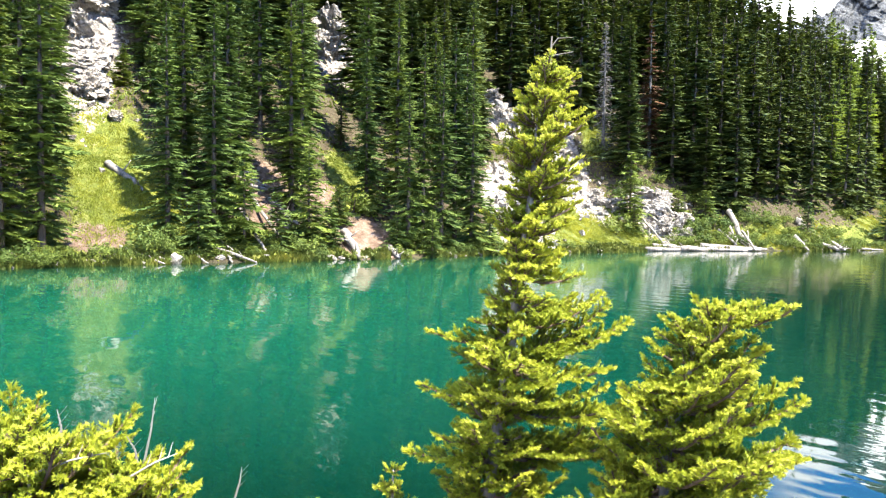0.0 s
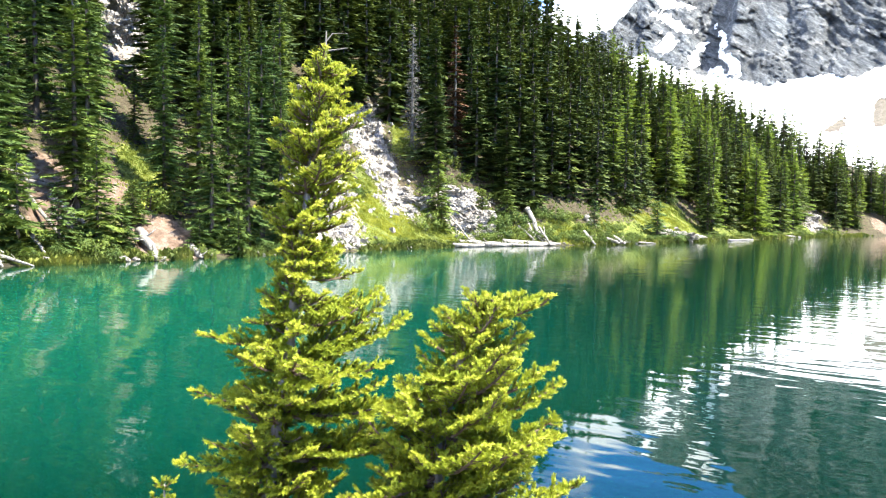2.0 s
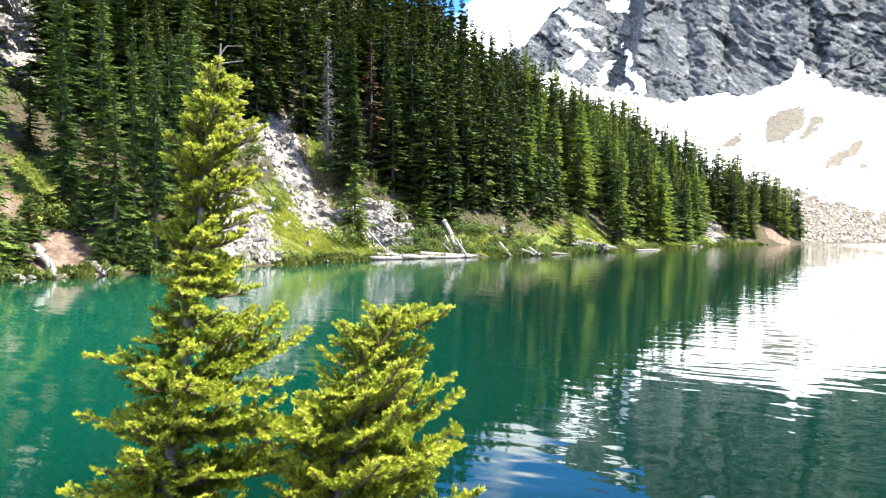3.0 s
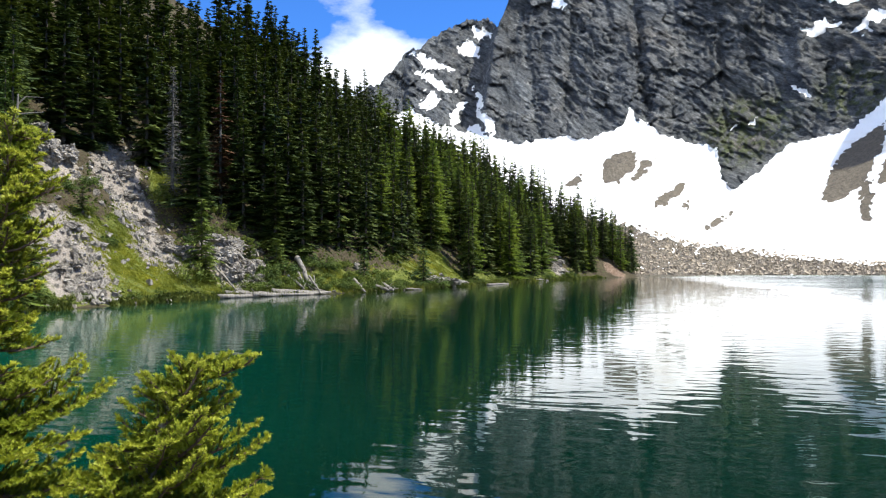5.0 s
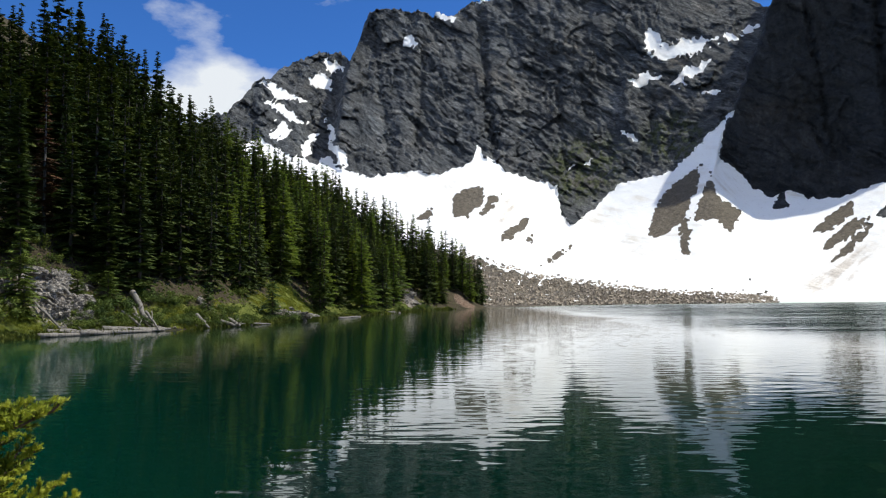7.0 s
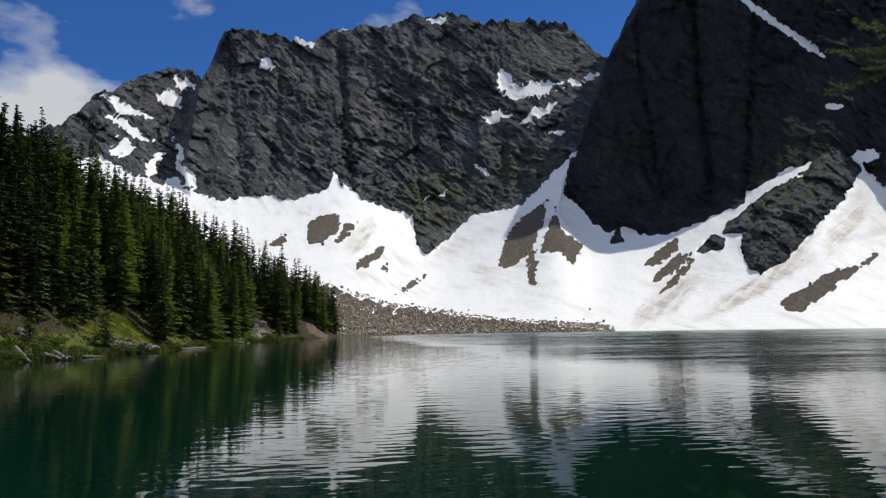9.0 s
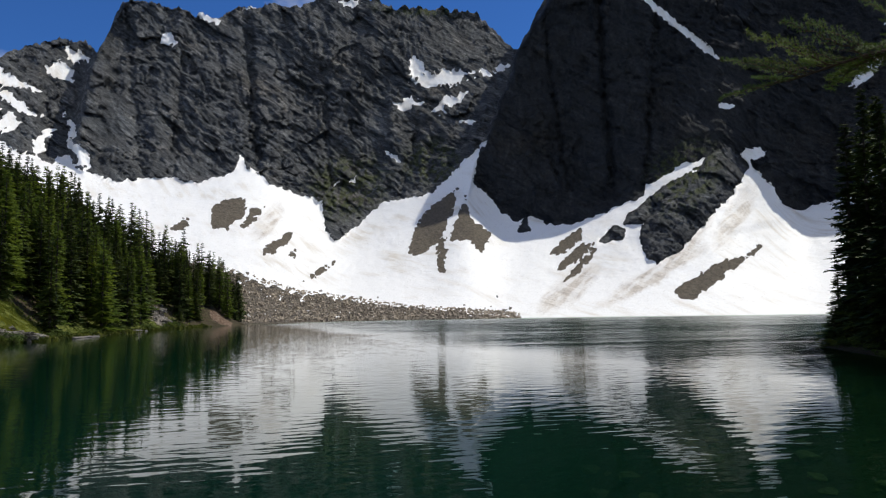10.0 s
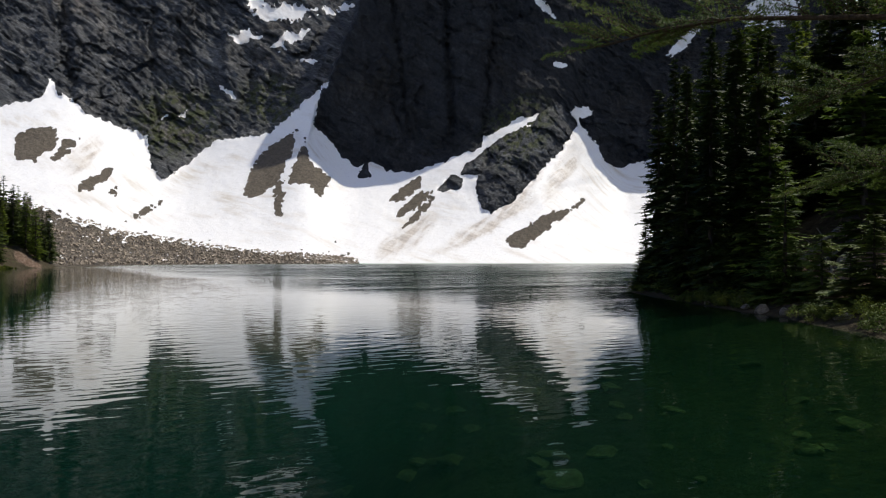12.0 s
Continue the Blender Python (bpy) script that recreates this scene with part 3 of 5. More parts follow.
EDGE = [(4, -12.4), (9, -13.0), (10.4, -13.3), (12.8, -14.0), (14.3, -14.8), (16.8, -15.8), (20.4, -17.2), (24.1, -19.8), (34, -25)]
LOWER = [(40, 5), (8, 3.6), (6, 3.0), (0.5, 1.25), (-8.6, -0.1), (-14, -0.45), (-17.2, -0.75), (-20, -1.5)]
SHORE_R = [(40, 150), (12, 175)] + [(a, r) for a, r in SHORE_LEFT[-1:] + SHORE_FAR] + [(-60, 330), (-80, 330)]
# bare talus in the snow and rocks that stand out of it: outlines by bearing and height angle
FANS = [((-12.0, 9.8), (-10.0, 8.5), (-9.0, 7.5), (-7.9, 5.0), (-8.0, 4.3), (-9.0, 4.4), (-10.4, 5.3), (-11.7, 7.8)),
        ((-12.8, 9.2), (-11.9, 7.3), (-11.2, 5.5), (-12.7, 5.5), (-13.9, 4.5), (-15.0, 6.0), (-13.6, 7.0), (-13.0, 7.7)), ((-10.4, 5.8), (-10.4, 3.7), (-10.2, 2.8), (-11.1, 2.8), (-11.0, 3.7), (-11.1, 5.8)),
        ((7.8, 7.8), (6.9, 8.7), (5.1, 8.8), (4.9, 7.6), (5.8, 6.9), (6.3, 6.4), (7.6, 6.4)), ((4.6, 7.7), (4.4, 8.1), (3.6, 8.2), (4.2, 7.2), (5.3, 6.2), (5.5, 6.8))]
STREAKS = [((3.6, 5.0), (1.5, 6.3), (1.3, 5.8), (2.7, 4.5), (3.5, 4.5)), ((1.9, 4.3), (1.0, 4.8), (1.1, 4.1)), ((0.8, 2.0), (-0.9, 3.5), (-2.4, 4.3), (-1.9, 3.7), (-0.2, 2.3)), ((10.5, 6.3), (9.2, 7.4), (9.3, 6.5), (9.9, 6.1)),
           ((-19.3, 4.2), (-20.4, 5.3), (-22.0, 6.5), (-22.3, 5.7), (-20.7, 4.4)), ((-19.6, 2.4), (-20.6, 3.9), (-22.0, 5.2), (-23.1, 5.1), (-21.6, 3.7)), ((-20.5, 2.0), (-21.6, 3.5), (-23.3, 4.9), (-22.7, 3.8), (-21.4, 2.4)),
           ((-29.1, 1.3), (-29.4, 0.6), (-30.5, 0.4), (-32.1, 1.7), (-33.6, 2.9), (-35.9, 4.7), (-34.0, 3.8), (-32.6, 3.5), (-31.3, 2.7))]
CRAGGED = [((-26.5, 5.7), (-27.1, 3.7), (-28.2, 3.4), (-29.4, 4.2), (-31.9, 6.8), (-33.6, 8.4), (-34.8, 10.3), (-33.6, 12.2), (-32.2, 11.8), (-31.2, 10.5), (-29.7, 9.6), (-28.1, 8.3), (-27.1, 6.9)),
           ((-31.2, 10.7), (-29.7, 9.9), (-27.9, 9.0), (-25.7, 7.1), (-25.2, 6.3), (-27.0, 6.5), (-28.1, 7.4)), ((-23.3, 5.1), (-24.7, 6.5), (-25.5, 6.1), (-25.2, 5.3)), ((-16.9, 6.2), (-17.7, 7.4), (-18.1, 6.1))]
DABS = [(21.6, 16.2, 1.5, 0.3, -18), (21.1, 14.6, 1.4, 0.3, -25), (17.5, 18.4, 0.7, 0.3, -20), (18.2, 17.2, 0.8, 0.35, -25), (21.7, 13.1, 0.5, 0.5, 0), (19.6, 11.9, 1.1, 0.22, 60),
        (17.1, 12.0, 1.7, 0.27, -65), (17.6, 10.4, 1.0, 0.3, -30), (11.0, 20.2, 0.5, 0.28, -20), (8.8, 22.3, 1.4, 0.16, -8), (5.1, 23.3, 0.5, 0.12, 0), (-3.2, 24.3, 0.5, 0.15, 0),
        (-8.8, 19.3, 0.8, 0.35, -50), (-10.8, 18.6, 1.8, 0.42, 2), (-7.9, 16.7, 1.0, 0.25, 8), (-11.5, 16.6, 1.3, 0.25, 30), (-14.6, 18.9, 0.6, 0.15, 0), (-16.1, 19.3, 0.5, 0.18, 0),
        (-13.1, 15.3, 0.6, 0.13, 0), (-6.6, 12.3, 0.5, 0.2, -25), (-3.4, 10.5, 0.4, 0.13, 50), (-2.2, 10.2, 0.3, 0.12, 60)]
DABS_R = [(-28.9, 22.3, 2.0, 0.22, -43), (-31.4, 20.0, 1.7, 0.2, -43), (-33.4, 15.0, 0.5, 0.18, -15), (-35.0, 11.3, 0.7, 0.35, 5), (-43.0, 16.3, 1.4, 0.3, 40), (-49, 17.6, 1.6, 0.9, 10),
          (-54, 19.5, 1.6, 0.8, 0), (-46, 19.8, 1.5, 0.4, 20), (-57, 15, 2, 1, 20)]

m_az = np.concatenate([np.arange(40, 27, -0.5), np.arange(27, -44, -0.095), np.arange(-44, -76, -0.4)])
m_v = np.concatenate([np.linspace(0, 0.5, 165)[:-1], np.linspace(0.5, 1, 160)])
MV, MA = np.meshgrid(m_v, m_az, indexing="ij")
crest = table(m_az, CREST) + (fbm(m_az * 1.3, m_az * 0 + 3.1, 21, 5, 0.6) - 0.5) * 0.9 + (fbm(m_az * 5.0, m_az * 0 + 1.7, 23, 3, 0.7) - 0.5) * 0.5
el0 = -1.35
EL = el0 + (crest[None, :] - el0) * MV
wob_a = (fbm(MA * 0.9, EL * 0.9, 31, 5, 0.62) - 0.5)
wob_e = (fbm(MA * 0.9 + 40, EL * 0.9, 37, 5, 0.62) - 0.5)
wob_a = wob_a + 0.45 * (fbm(MA * 5, EL * 5, 33, 3, 0.6) - 0.5)
wob_e = wob_e + 0.45 * (fbm(MA * 5 + 9, EL * 5, 39, 3, 0.6) - 0.5)
WAZ, WEL = MA + wob_a * 0.65, EL + wob_e * 0.75
soft_edge = 0.12 + 3.0 * (1 - sstep(EL, 6.0, 9.5))
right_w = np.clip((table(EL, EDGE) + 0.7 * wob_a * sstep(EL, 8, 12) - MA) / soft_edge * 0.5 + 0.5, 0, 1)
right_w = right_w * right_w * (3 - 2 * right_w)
r0 = table(MA, SHORE_R) - 7


def smoothed(values, width):
    k = np.exp(-0.5 * (np.arange(-3 * width, 3 * width + 1) / width) ** 2)
    return np.convolve(np.pad(values, 3 * width, mode="edge"), k / k.sum(), mode="valid")


r0 = np.broadcast_to(smoothed(r0[0], 40)[None, :], MA.shape)


def layer(foot, top, rf, rt):
    low = np.clip((EL - el0) / (foot - el0), 0, 1)
    high = np.clip((EL - foot) / np.maximum(top - foot, 1), 0, 1)
    return np.where(EL < foot, r0 + (rf - r0) * low ** 0.85, rf + (rt - rf) * high ** 0.9)


back = sstep(MA - table(EL, [(9, 16.4), (12.3, 17.4), (14, 17.0), (17.6, 16.4), (19.3, 15.9), (25, 13)]), -0.15, 0.5)
r_main = layer(smoothed(table(m_az, FOOT), 24)[None, :] + 0 * MA, np.maximum(smoothed(table(m_az, CREST), 30)[None, :], 20), 455 + 0 * MA, 605 + 0 * MA)
r_main = r_main + back * 55 * sstep(EL, 9.5, 11.5)
r_right = layer(smoothed(table(m_az, FOOT_R), 14)[None, :] + 0 * MA, 34.0, smoothed(table(m_az, [(-12, 455), (-14, 448), (-18, 418), (-24, 405), (-30, 425), (-36, 455), (-45, 470), (-60, 470)]), 14)[None, :] + 0 * MA, smoothed(table(m_az, [(-12, 500), (-30, 487), (-34, 505), (-38, 532), (-60, 545)]), 14)[None, :] + 0 * MA)
R3 = r_main + (r_right - r_main) * right_w


def ellipses(items, a, e, grow=1.0):
    best = np.full(a.shape, -9.0)
    for ca, ce, hl, hw, lean in items:
        s = radians(lean)
        u = -(a - ca) * math.cos(s) + (e - ce) * math.sin(s)
        w = (a - ca) * math.sin(s) + (e - ce) * math.cos(s)
        best = np.maximum(best, 1 - np.hypot(u / (hl * grow), w / (hw * grow)))
    return best


# snow cover as a signed margin in degrees: positive where snow lies
grain = (fbm(MA * 9, EL * 11, 43, 3, 0.6) - 0.5) * 0.22
ragged = fbm((MA * 0.8 - EL * 0.6) * 3.2, (MA * 0.6 + EL * 0.8) * 8, 47, 4, 0.62) - 0.5
s_main = np.maximum(table(WAZ, FOOT) - WEL, 0.4 * (ellipses(DABS, WAZ + 0.8 * wob_a, WEL + 0.7 * wob_e, 1.25) + ragged * 1.1))
s_right = np.maximum(table(WAZ, FOOT_R) - WEL, 0.4 * (ellipses(DABS_R, MA, EL + 0.5 * wob_e, 1.2) + ragged * 1.0))
SNOW = np.where(right_w > 0.5, s_right, s_main) + grain + (fbm(MA * 3.0, EL * 6.5, 45, 4, 0.62) - 0.5) * 0.30
IA, IE = MA + wob_a * 0.55, EL + wob_e * 0.45
fringe = (fbm((MA * 0.8 - EL * 0.6) * 2.6, (MA * 0.6 + EL * 0.8) * 7, 48, 4, 0.7) - 0.5) + 0.5 * (vnoise((MA * 0.8 - EL * 0.6) * 9, (MA * 0.6 + EL * 0.8) * 15, 49) - 0.5)
islands = np.max([-outline_distance(IA, IE, o) for o in FANS + STREAKS], axis=0) + fringe * 0.62
crops = np.max([-outline_distance(IA, IE, o) for o in CRAGGED], axis=0) + fringe * 0.30
SNOW = np.minimum(SNOW, np.minimum(-islands, -crops))
speck = fbm(MA * 4, EL * 7, 51, 3)
low_edge = table(MA, LOWER) + wob_e * 1.1
SNOW = np.minimum(SNOW, EL - low_edge)
holes = np.where((EL < low_edge + 0.8) & (MA > -19), (0.64 - speck) * 1.5, np.where((EL < 3.4) & (EL > 0.1), (0.775 - speck) * 1.5, 9.0))
SNOW = np.minimum(SNOW, holes)
patches = np.where((EL < table(MA, LOWER) - 0.15) & (EL > -0.9) & (MA < 6), (speck - 0.73) * 1.5, -9.0)
SNOW = np.maximum(SNOW, patches)
snow_m = SNOW > 0
# relief: strata, ribs and gullies on the cliffs; gentle swells on snow
rock_w = np.where(snow_m | (islands > 0), 0.0, 1.0) * sstep(EL, 2, 5)
soft_rock = rock_w.copy()
for _ in range(3):
    soft_rock[1:-1, 1:-1] = (soft_rock[1:-1, 1:-1] * 2 + soft_rock[:-2, 1:-1] + soft_rock[2:, 1:-1] + soft_rock[1:-1, :-2] + soft_rock[1:-1, 2:]) / 6
tilt_u = MA * 0.82 + EL * 0.57
tilt_v = -MA * 0.57 + EL * 0.82
bend = (fbm(MA * 0.25, EL * 0.25, 60, 3) - 0.5) * 6
relief = (fbm((MA + bend * 0.3) * 0.34 + EL * 0.05, EL * 0.08 + bend * 0.08, 61, 4, 0.45, ridged=True) - 0.6) * 22
relief += facets((tilt_u + bend * 0.4) * 0.30, (tilt_v + bend * 0.3) * 0.62, 66) * 7
relief += facets((tilt_u + bend * 0.3) * 0.8, (tilt_v + bend * 0.3) * 2.1, 67) * 3.2
relief += facets(tilt_u * 2.2, tilt_v * 5.2, 68) * 1.5
relief += (fbm(tilt_u * 2.4, tilt_v * 4.0, 71, 3, 0.6) - 0.5) * 3.0
# ledges: beds that dip across the wall, each stepping back at its upper edge
sway = fbm(MA * 0.5, EL * 0.5, 73, 4) * 2.2 + bend * 0.25
for rate, deep_, seed in ((0.95, 5.0, 74), (2.3, 2.4, 75)):
    tv = tilt_v * rate + sway * rate + 0.5 * fbm(tilt_u * 0.9, tilt_v * 0.9, seed, 3)
    relief += (tv - np.floor(tv) - 0.5) * deep_ * sstep(fbm(tilt_u * 0.55, tilt_v * 0.9, seed + 5, 4, 0.6), 0.38, 0.62)
# broad even slabs between the broken zones
slabs = sstep(fbm(MA * 0.16 + 5, EL * 0.14, 78, 4, 0.55), 0.36, 0.58)
relief = relief * (0.55 + 0.50 * slabs)
# steep clefts that split the wall
for ca, lean, width, depth, top in ((4.4, 0.10, 0.35, 16, 23), (10.4, -0.06, 0.28, 9, 21), (-1.3, 0.05, 0.30, 9, 20), (-8.6, -0.25, 0.35, 9, 17), (13.2, 0.12, 0.3, 8, 22), (-24.4, 0.04, 0.3, 18, 30), (-27.6, -0.10, 0.25, 14, 30), (-20.6, 0.12, 0.2, 10, 26)):
    off = (MA - ca - lean * (EL - 14) - wob_a * 0.9) / width
    relief -= 0.7 * depth * np.exp(-off * off) * sstep(EL, 8, 11) * (1 - sstep(EL, top - 3, top))
R3 = np.maximum.accumulate(R3, axis=0)
R3 = R3 - relief * soft_rock * (1 - 0.48 * right_w * (1 - np.clip(crops * 4, 0, 1))) - np.clip(crops * 1.1, 0, 1) * 7 * soft_rock
R3 = R3 + (fbm(MA * 0.5, EL * 0.8, 81, 4) - 0.5) * 4 * (1 - soft_rock) * sstep(EL, -0.5, 3)
PX = -R3 * np.sin(np.radians(MA))
PY = R3 * np.cos(np.radians(MA))
PZ = EYE_Z + R3 * np.tan(np.radians(EL))
# far side: the sheet falls away behind the crest
drop = [(60, -40), (260, -190), (700, -420)]
bx, by, bz = [PX], [PY], [PZ]
for extra, dz in drop:
    rr = R3[-1] + extra
    bx.append((-rr * np.sin(np.radians(m_az)))[None])
    by.append((rr * np.cos(np.radians(m_az)))[None])
    bz.append(np.maximum(PZ[-1] + dz, -5)[None])
P = np.stack([np.concatenate(bx), np.concatenate(by), np.concatenate(bz)], -1)
pad = lambda a: np.concatenate([a, np.zeros((len(drop), a.shape[1]))])
scree_w = np.where((islands > -0.08) & (EL < 9.8), 1.0, 0.0)
scree_w = np.maximum(scree_w, sstep(table(MA, LOWER) + 1.2 - EL, 0, 0.6) * (EL < 4.5))
green_w = 0.85 * sstep(fbm(MA * 4, EL * 4, 91, 4, 0.65), 0.44, 0.60) * np.clip(ellipses([(-3, 10, 4.5, 3.2, 20), (-10, 12, 3, 2.5, 0), (-30, 10, 4, 3, 45), (-10, 24, 6, 1, 0)], MA, EL) * 2, 0, 1)
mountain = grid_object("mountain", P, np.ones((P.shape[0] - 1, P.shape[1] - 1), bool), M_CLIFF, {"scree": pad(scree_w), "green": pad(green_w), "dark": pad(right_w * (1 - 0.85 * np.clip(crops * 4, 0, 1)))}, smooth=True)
tagged(mountain, "dark grey craggy cirque cliffs with bare scree", "mountain", kind="structure")
SP = np.stack([PX, PY, PZ + 0.25], -1)
SP[..., :2] *= 0.9993
# the rim of the snow runs between the grid's points
total, weight = np.zeros(SP.shape), np.zeros(SNOW.shape)
for di, dj in ((0, 1), (0, -1), (1, 0), (-1, 0)):
    nb = np.roll(SNOW, (di, dj), (0, 1))
    nbp = np.roll(SP, (di, dj), (0, 1))
    hit = (SNOW <= 0) & (nb > 0)
    k = np.where(hit, nb / np.maximum(nb - SNOW, 1e-6), 0)[..., None]
    total += np.where(hit[..., None], nbp + (SP - nbp) * k, 0)
    weight += hit
rim = weight > 0
SP[rim] = total[rim] / weight[rim][:, None]
ok = (SNOW > 0) | rim
snow_q = ok[:-1, :-1] & ok[1:, :-1] & ok[:-1, 1:] & ok[1:, 1:] & (snow_m[:-1, :-1] | snow_m[1:, :-1] | snow_m[:-1, 1:] | snow_m[1:, 1:])
dirt_w = np.clip(ellipses([(-27.5, 2.4, 5.5, 0.8, 28), (-33.6, 6.6, 3.2, 1.0, 62), (-21, 1.5, 3.5, 1.2, 40), (-30, 4.5, 3.5, 0.7, 50), (3.3, 7.0, 2.0, 0.9, 55)], WAZ, WEL) * 1.6, 0, 1)
dirt_w = np.clip(dirt_w * 1.2, 0, 0.8) * (0.35 + 0.65 * sstep(fbm((-MA * 0.77 + EL * 0.64) * 0.8, (MA * 0.64 + EL * 0.77) * 3.2, 95, 5, 0.6), 0.36, 0.66))
high = np.where(right_w > 0.5, table(MA, FOOT_R), table(MA, FOOT)) + 0.45
lone_q = snow_q & (EL > high)[:-1, :-1]
lone = grid_object("snow_patches", SP, lone_q, M_SNOW, {"dirt": 0 * EL})
tagged(lone, "scattered old snow patches on ledges of the cliffs", "snow", kind="stuff")
snow_q = snow_q & ~lone_q
snow = grid_object("snowfield", SP, snow_q, M_SNOW, {"dirt": dirt_w})
tagged(snow, "bright old summer snowfield streaked with brown dirt", "snow", kind="structure")


# ---------------------------------------------------------------- mesh helpers
def mesh_object(name, verts, faces, mat, parent=None, label="", smooth=False):
    me = bpy.data.meshes.new(name)
    me.from_pydata(verts, [], faces)
    me.materials.append(mat)
    if smooth:
        me.polygons.foreach_set("use_smooth", [True] * len(me.polygons))
    me.update()
    ob = new(name, me)
    if parent:
        ob.parent = parent
    if label:
        ob["label"] = label
    return ob


def tube(verts, faces, path, radii, sides=7):
    """Adds a tapered tube along path to the lists."""
    rings = []
    for i, (p, r) in enumerate(zip(path, radii)):
        p = Vector(p)
        a = Vector(path[max(i - 1, 0)])
        b = Vector(path[min(i + 1, len(path) - 1)])
        t = (b - a).normalized()
        u = t.cross(Vector((0.31, 0.93, 0.2))).normalized()
        w = t.cross(u)
        base = len(verts)
        for k in range(sides):
            g = 2 * math.pi * k / sides
            verts.append(p + (u * math.cos(g) + w * math.sin(g)) * r)
        rings.append(base)
    for a, b in zip(rings, rings[1:]):
        for k in range(sides):
            faces.append((a + k, a + (k + 1) % sides, b + (k + 1) % sides, b + k))
    faces.append(tuple(rings[-1] + k for k in range(sides)))
    faces.append(tuple(rings[0] + k for k in reversed(range(sides))))


# ---------------------------------------------------------------- forest conifers
def conifer(height, width, step, arms, rng, ragged=0.3, bare=0.06, droop=0.45, twigs=4, mat=None, label="", bark=None, name="conifer", thin=0.24, blade=1.0, spray=1.0):
    """A fir: trunk and a crown of drooping, twigged boughs in uneven whorls. Origin at the foot."""
    root = new(name)
    tv, tf = [], []
    lean = [rng.uniform(-0.02, 0.02) for _ in range(2)]
    tr = height * 0.009 + 0.04
    path = [(lean[0] * z * 0.3, lean[1] * z * 0.3, z) for z in (-0.8, 0, height * 0.3, height * 0.6, height * 0.9, height * 0.995)]
    tube(tv, tf, path, [tr * 1.5, tr * 1.15, tr * 0.85, tr * 0.55, tr * 0.2, 0.01], 7)
    mesh_object("trunk", tv, tf, bark or M_BARK, root, smooth=True)
    v, f = [], []
    z = height * bare
    bulge = [rng.uniform(0.62, 1.15) for _ in range(14)]
    lobes = [rng.uniform(0.65, 1.15) for _ in range(7)]
    while z < height * 0.99:
        g = z / height
        prof = (1 - g) ** 0.78 * (0.72 + 0.28 * min(1, g / 0.15)) * bulge[int(g * 13.9)]
        n = max(4, round(arms * (0.5 + 0.5 * (1 - g))))
        turn = rng.uniform(0, 6.28)
        for k in range(n):
            if rng.random() < ragged * 0.25:
                continue
            a = turn + 6.28 * k / n + rng.uniform(-0.4, 0.4)
            ln = max(0.18, width * prof * lobes[int(a * 1.11) % 7] * rng.uniform(1 - ragged, 1.25) + 0.06)
            droop_k = droop * rng.uniform(0.5, 1.5)
            dx, dy = math.cos(a), math.sin(a)
            zz = min(height * 0.985, max(0.3, z + rng.uniform(-1.4, 1.4) * step))
            up = 0.45 * (g - 0.30)
            pts = []
            for s in (0.0, 0.35, 0.7, 1.0):
                dz = ln * (up * s - droop_k * s * s + 0.55 * droop_k * s ** 4)
                pts.append(Vector((lean[0] * zz * 0.3 + dx * ln * s, lean[1] * zz * 0.3 + dy * ln * s, zz + dz)))
            side = Vector((-dy, dx, 0))
            wd = (0.07 + 0.08 * ln) * rng.uniform(0.8, 1.2) * blade
            b0 = len(v)
            for p, w in zip(pts, (0.3, 1.0, 0.8, 0.05)):
                v.extend([p + side * wd * w - Vector((0, 0, wd * 0.6 * w)), p, p - side * wd * w - Vector((0, 0, wd * 0.6 * w))])
            for s in range(3):
                o = b0 + 3 * s
                f.extend([(o, o + 1, o + 4, o + 3), (o + 1, o + 2, o + 5, o + 4)])
            for q in range(twigs):
                s = 0.12 + 0.86 * (q + rng.random()) / twigs
                i = min(2, int(s * 3))
                p = pts[i].lerp(pts[i + 1], min(1, s * 3 - i))
                for sg in (-1, 1):
                    tl = (0.20 + 0.46 * ln * (1.0 - 0.75 * s)) * rng.uniform(0.6, 1.3) * spray
                    d = (side * sg * 0.8 + Vector((dx, dy, 0)) * 0.75 + Vector((0, 0, rng.uniform(-0.65, 0.25)))).normalized()
                    w = Vector((dx, dy, rng.uniform(-0.3, 0.3))) * tl * thin
                    o = len(v)
                    v.extend([p + w, p + d * tl, p - w - Vector((0, 0, tl * 0.10))])
                    f.append((o, o + 1, o + 2))
        z += step * rng.uniform(0.6, 1.4) * (0.5 + 0.5 * (1 - g))
    mesh_object("crown", v, f, mat or M_FIR, root)
    tagged(root, label or "tall dark green subalpine fir on the lakeshore", "conifer")
    root["h"] = height
    return root


rng = random.Random(11)
FIRS = [conifer(h, w, 0.46, 10, rng, rg, br, dr, 6, thin=0.27, blade=1.3) for h, w, rg, br, dr in
        ((20, 3.3, 0.45, 0.03, 0.42), (18, 2.9, 0.40, 0.02, 0.5), (22, 3.5, 0.50, 0.09, 0.40), (17, 3.2, 0.50, 0.05, 0.48), (19, 2.6, 0.42, 0.03, 0.55))]
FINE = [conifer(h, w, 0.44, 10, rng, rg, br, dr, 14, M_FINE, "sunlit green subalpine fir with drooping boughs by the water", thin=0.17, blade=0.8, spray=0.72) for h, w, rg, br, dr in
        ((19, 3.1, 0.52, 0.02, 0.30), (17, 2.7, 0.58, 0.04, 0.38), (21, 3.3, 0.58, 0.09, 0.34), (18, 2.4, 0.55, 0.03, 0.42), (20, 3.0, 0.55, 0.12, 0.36))]
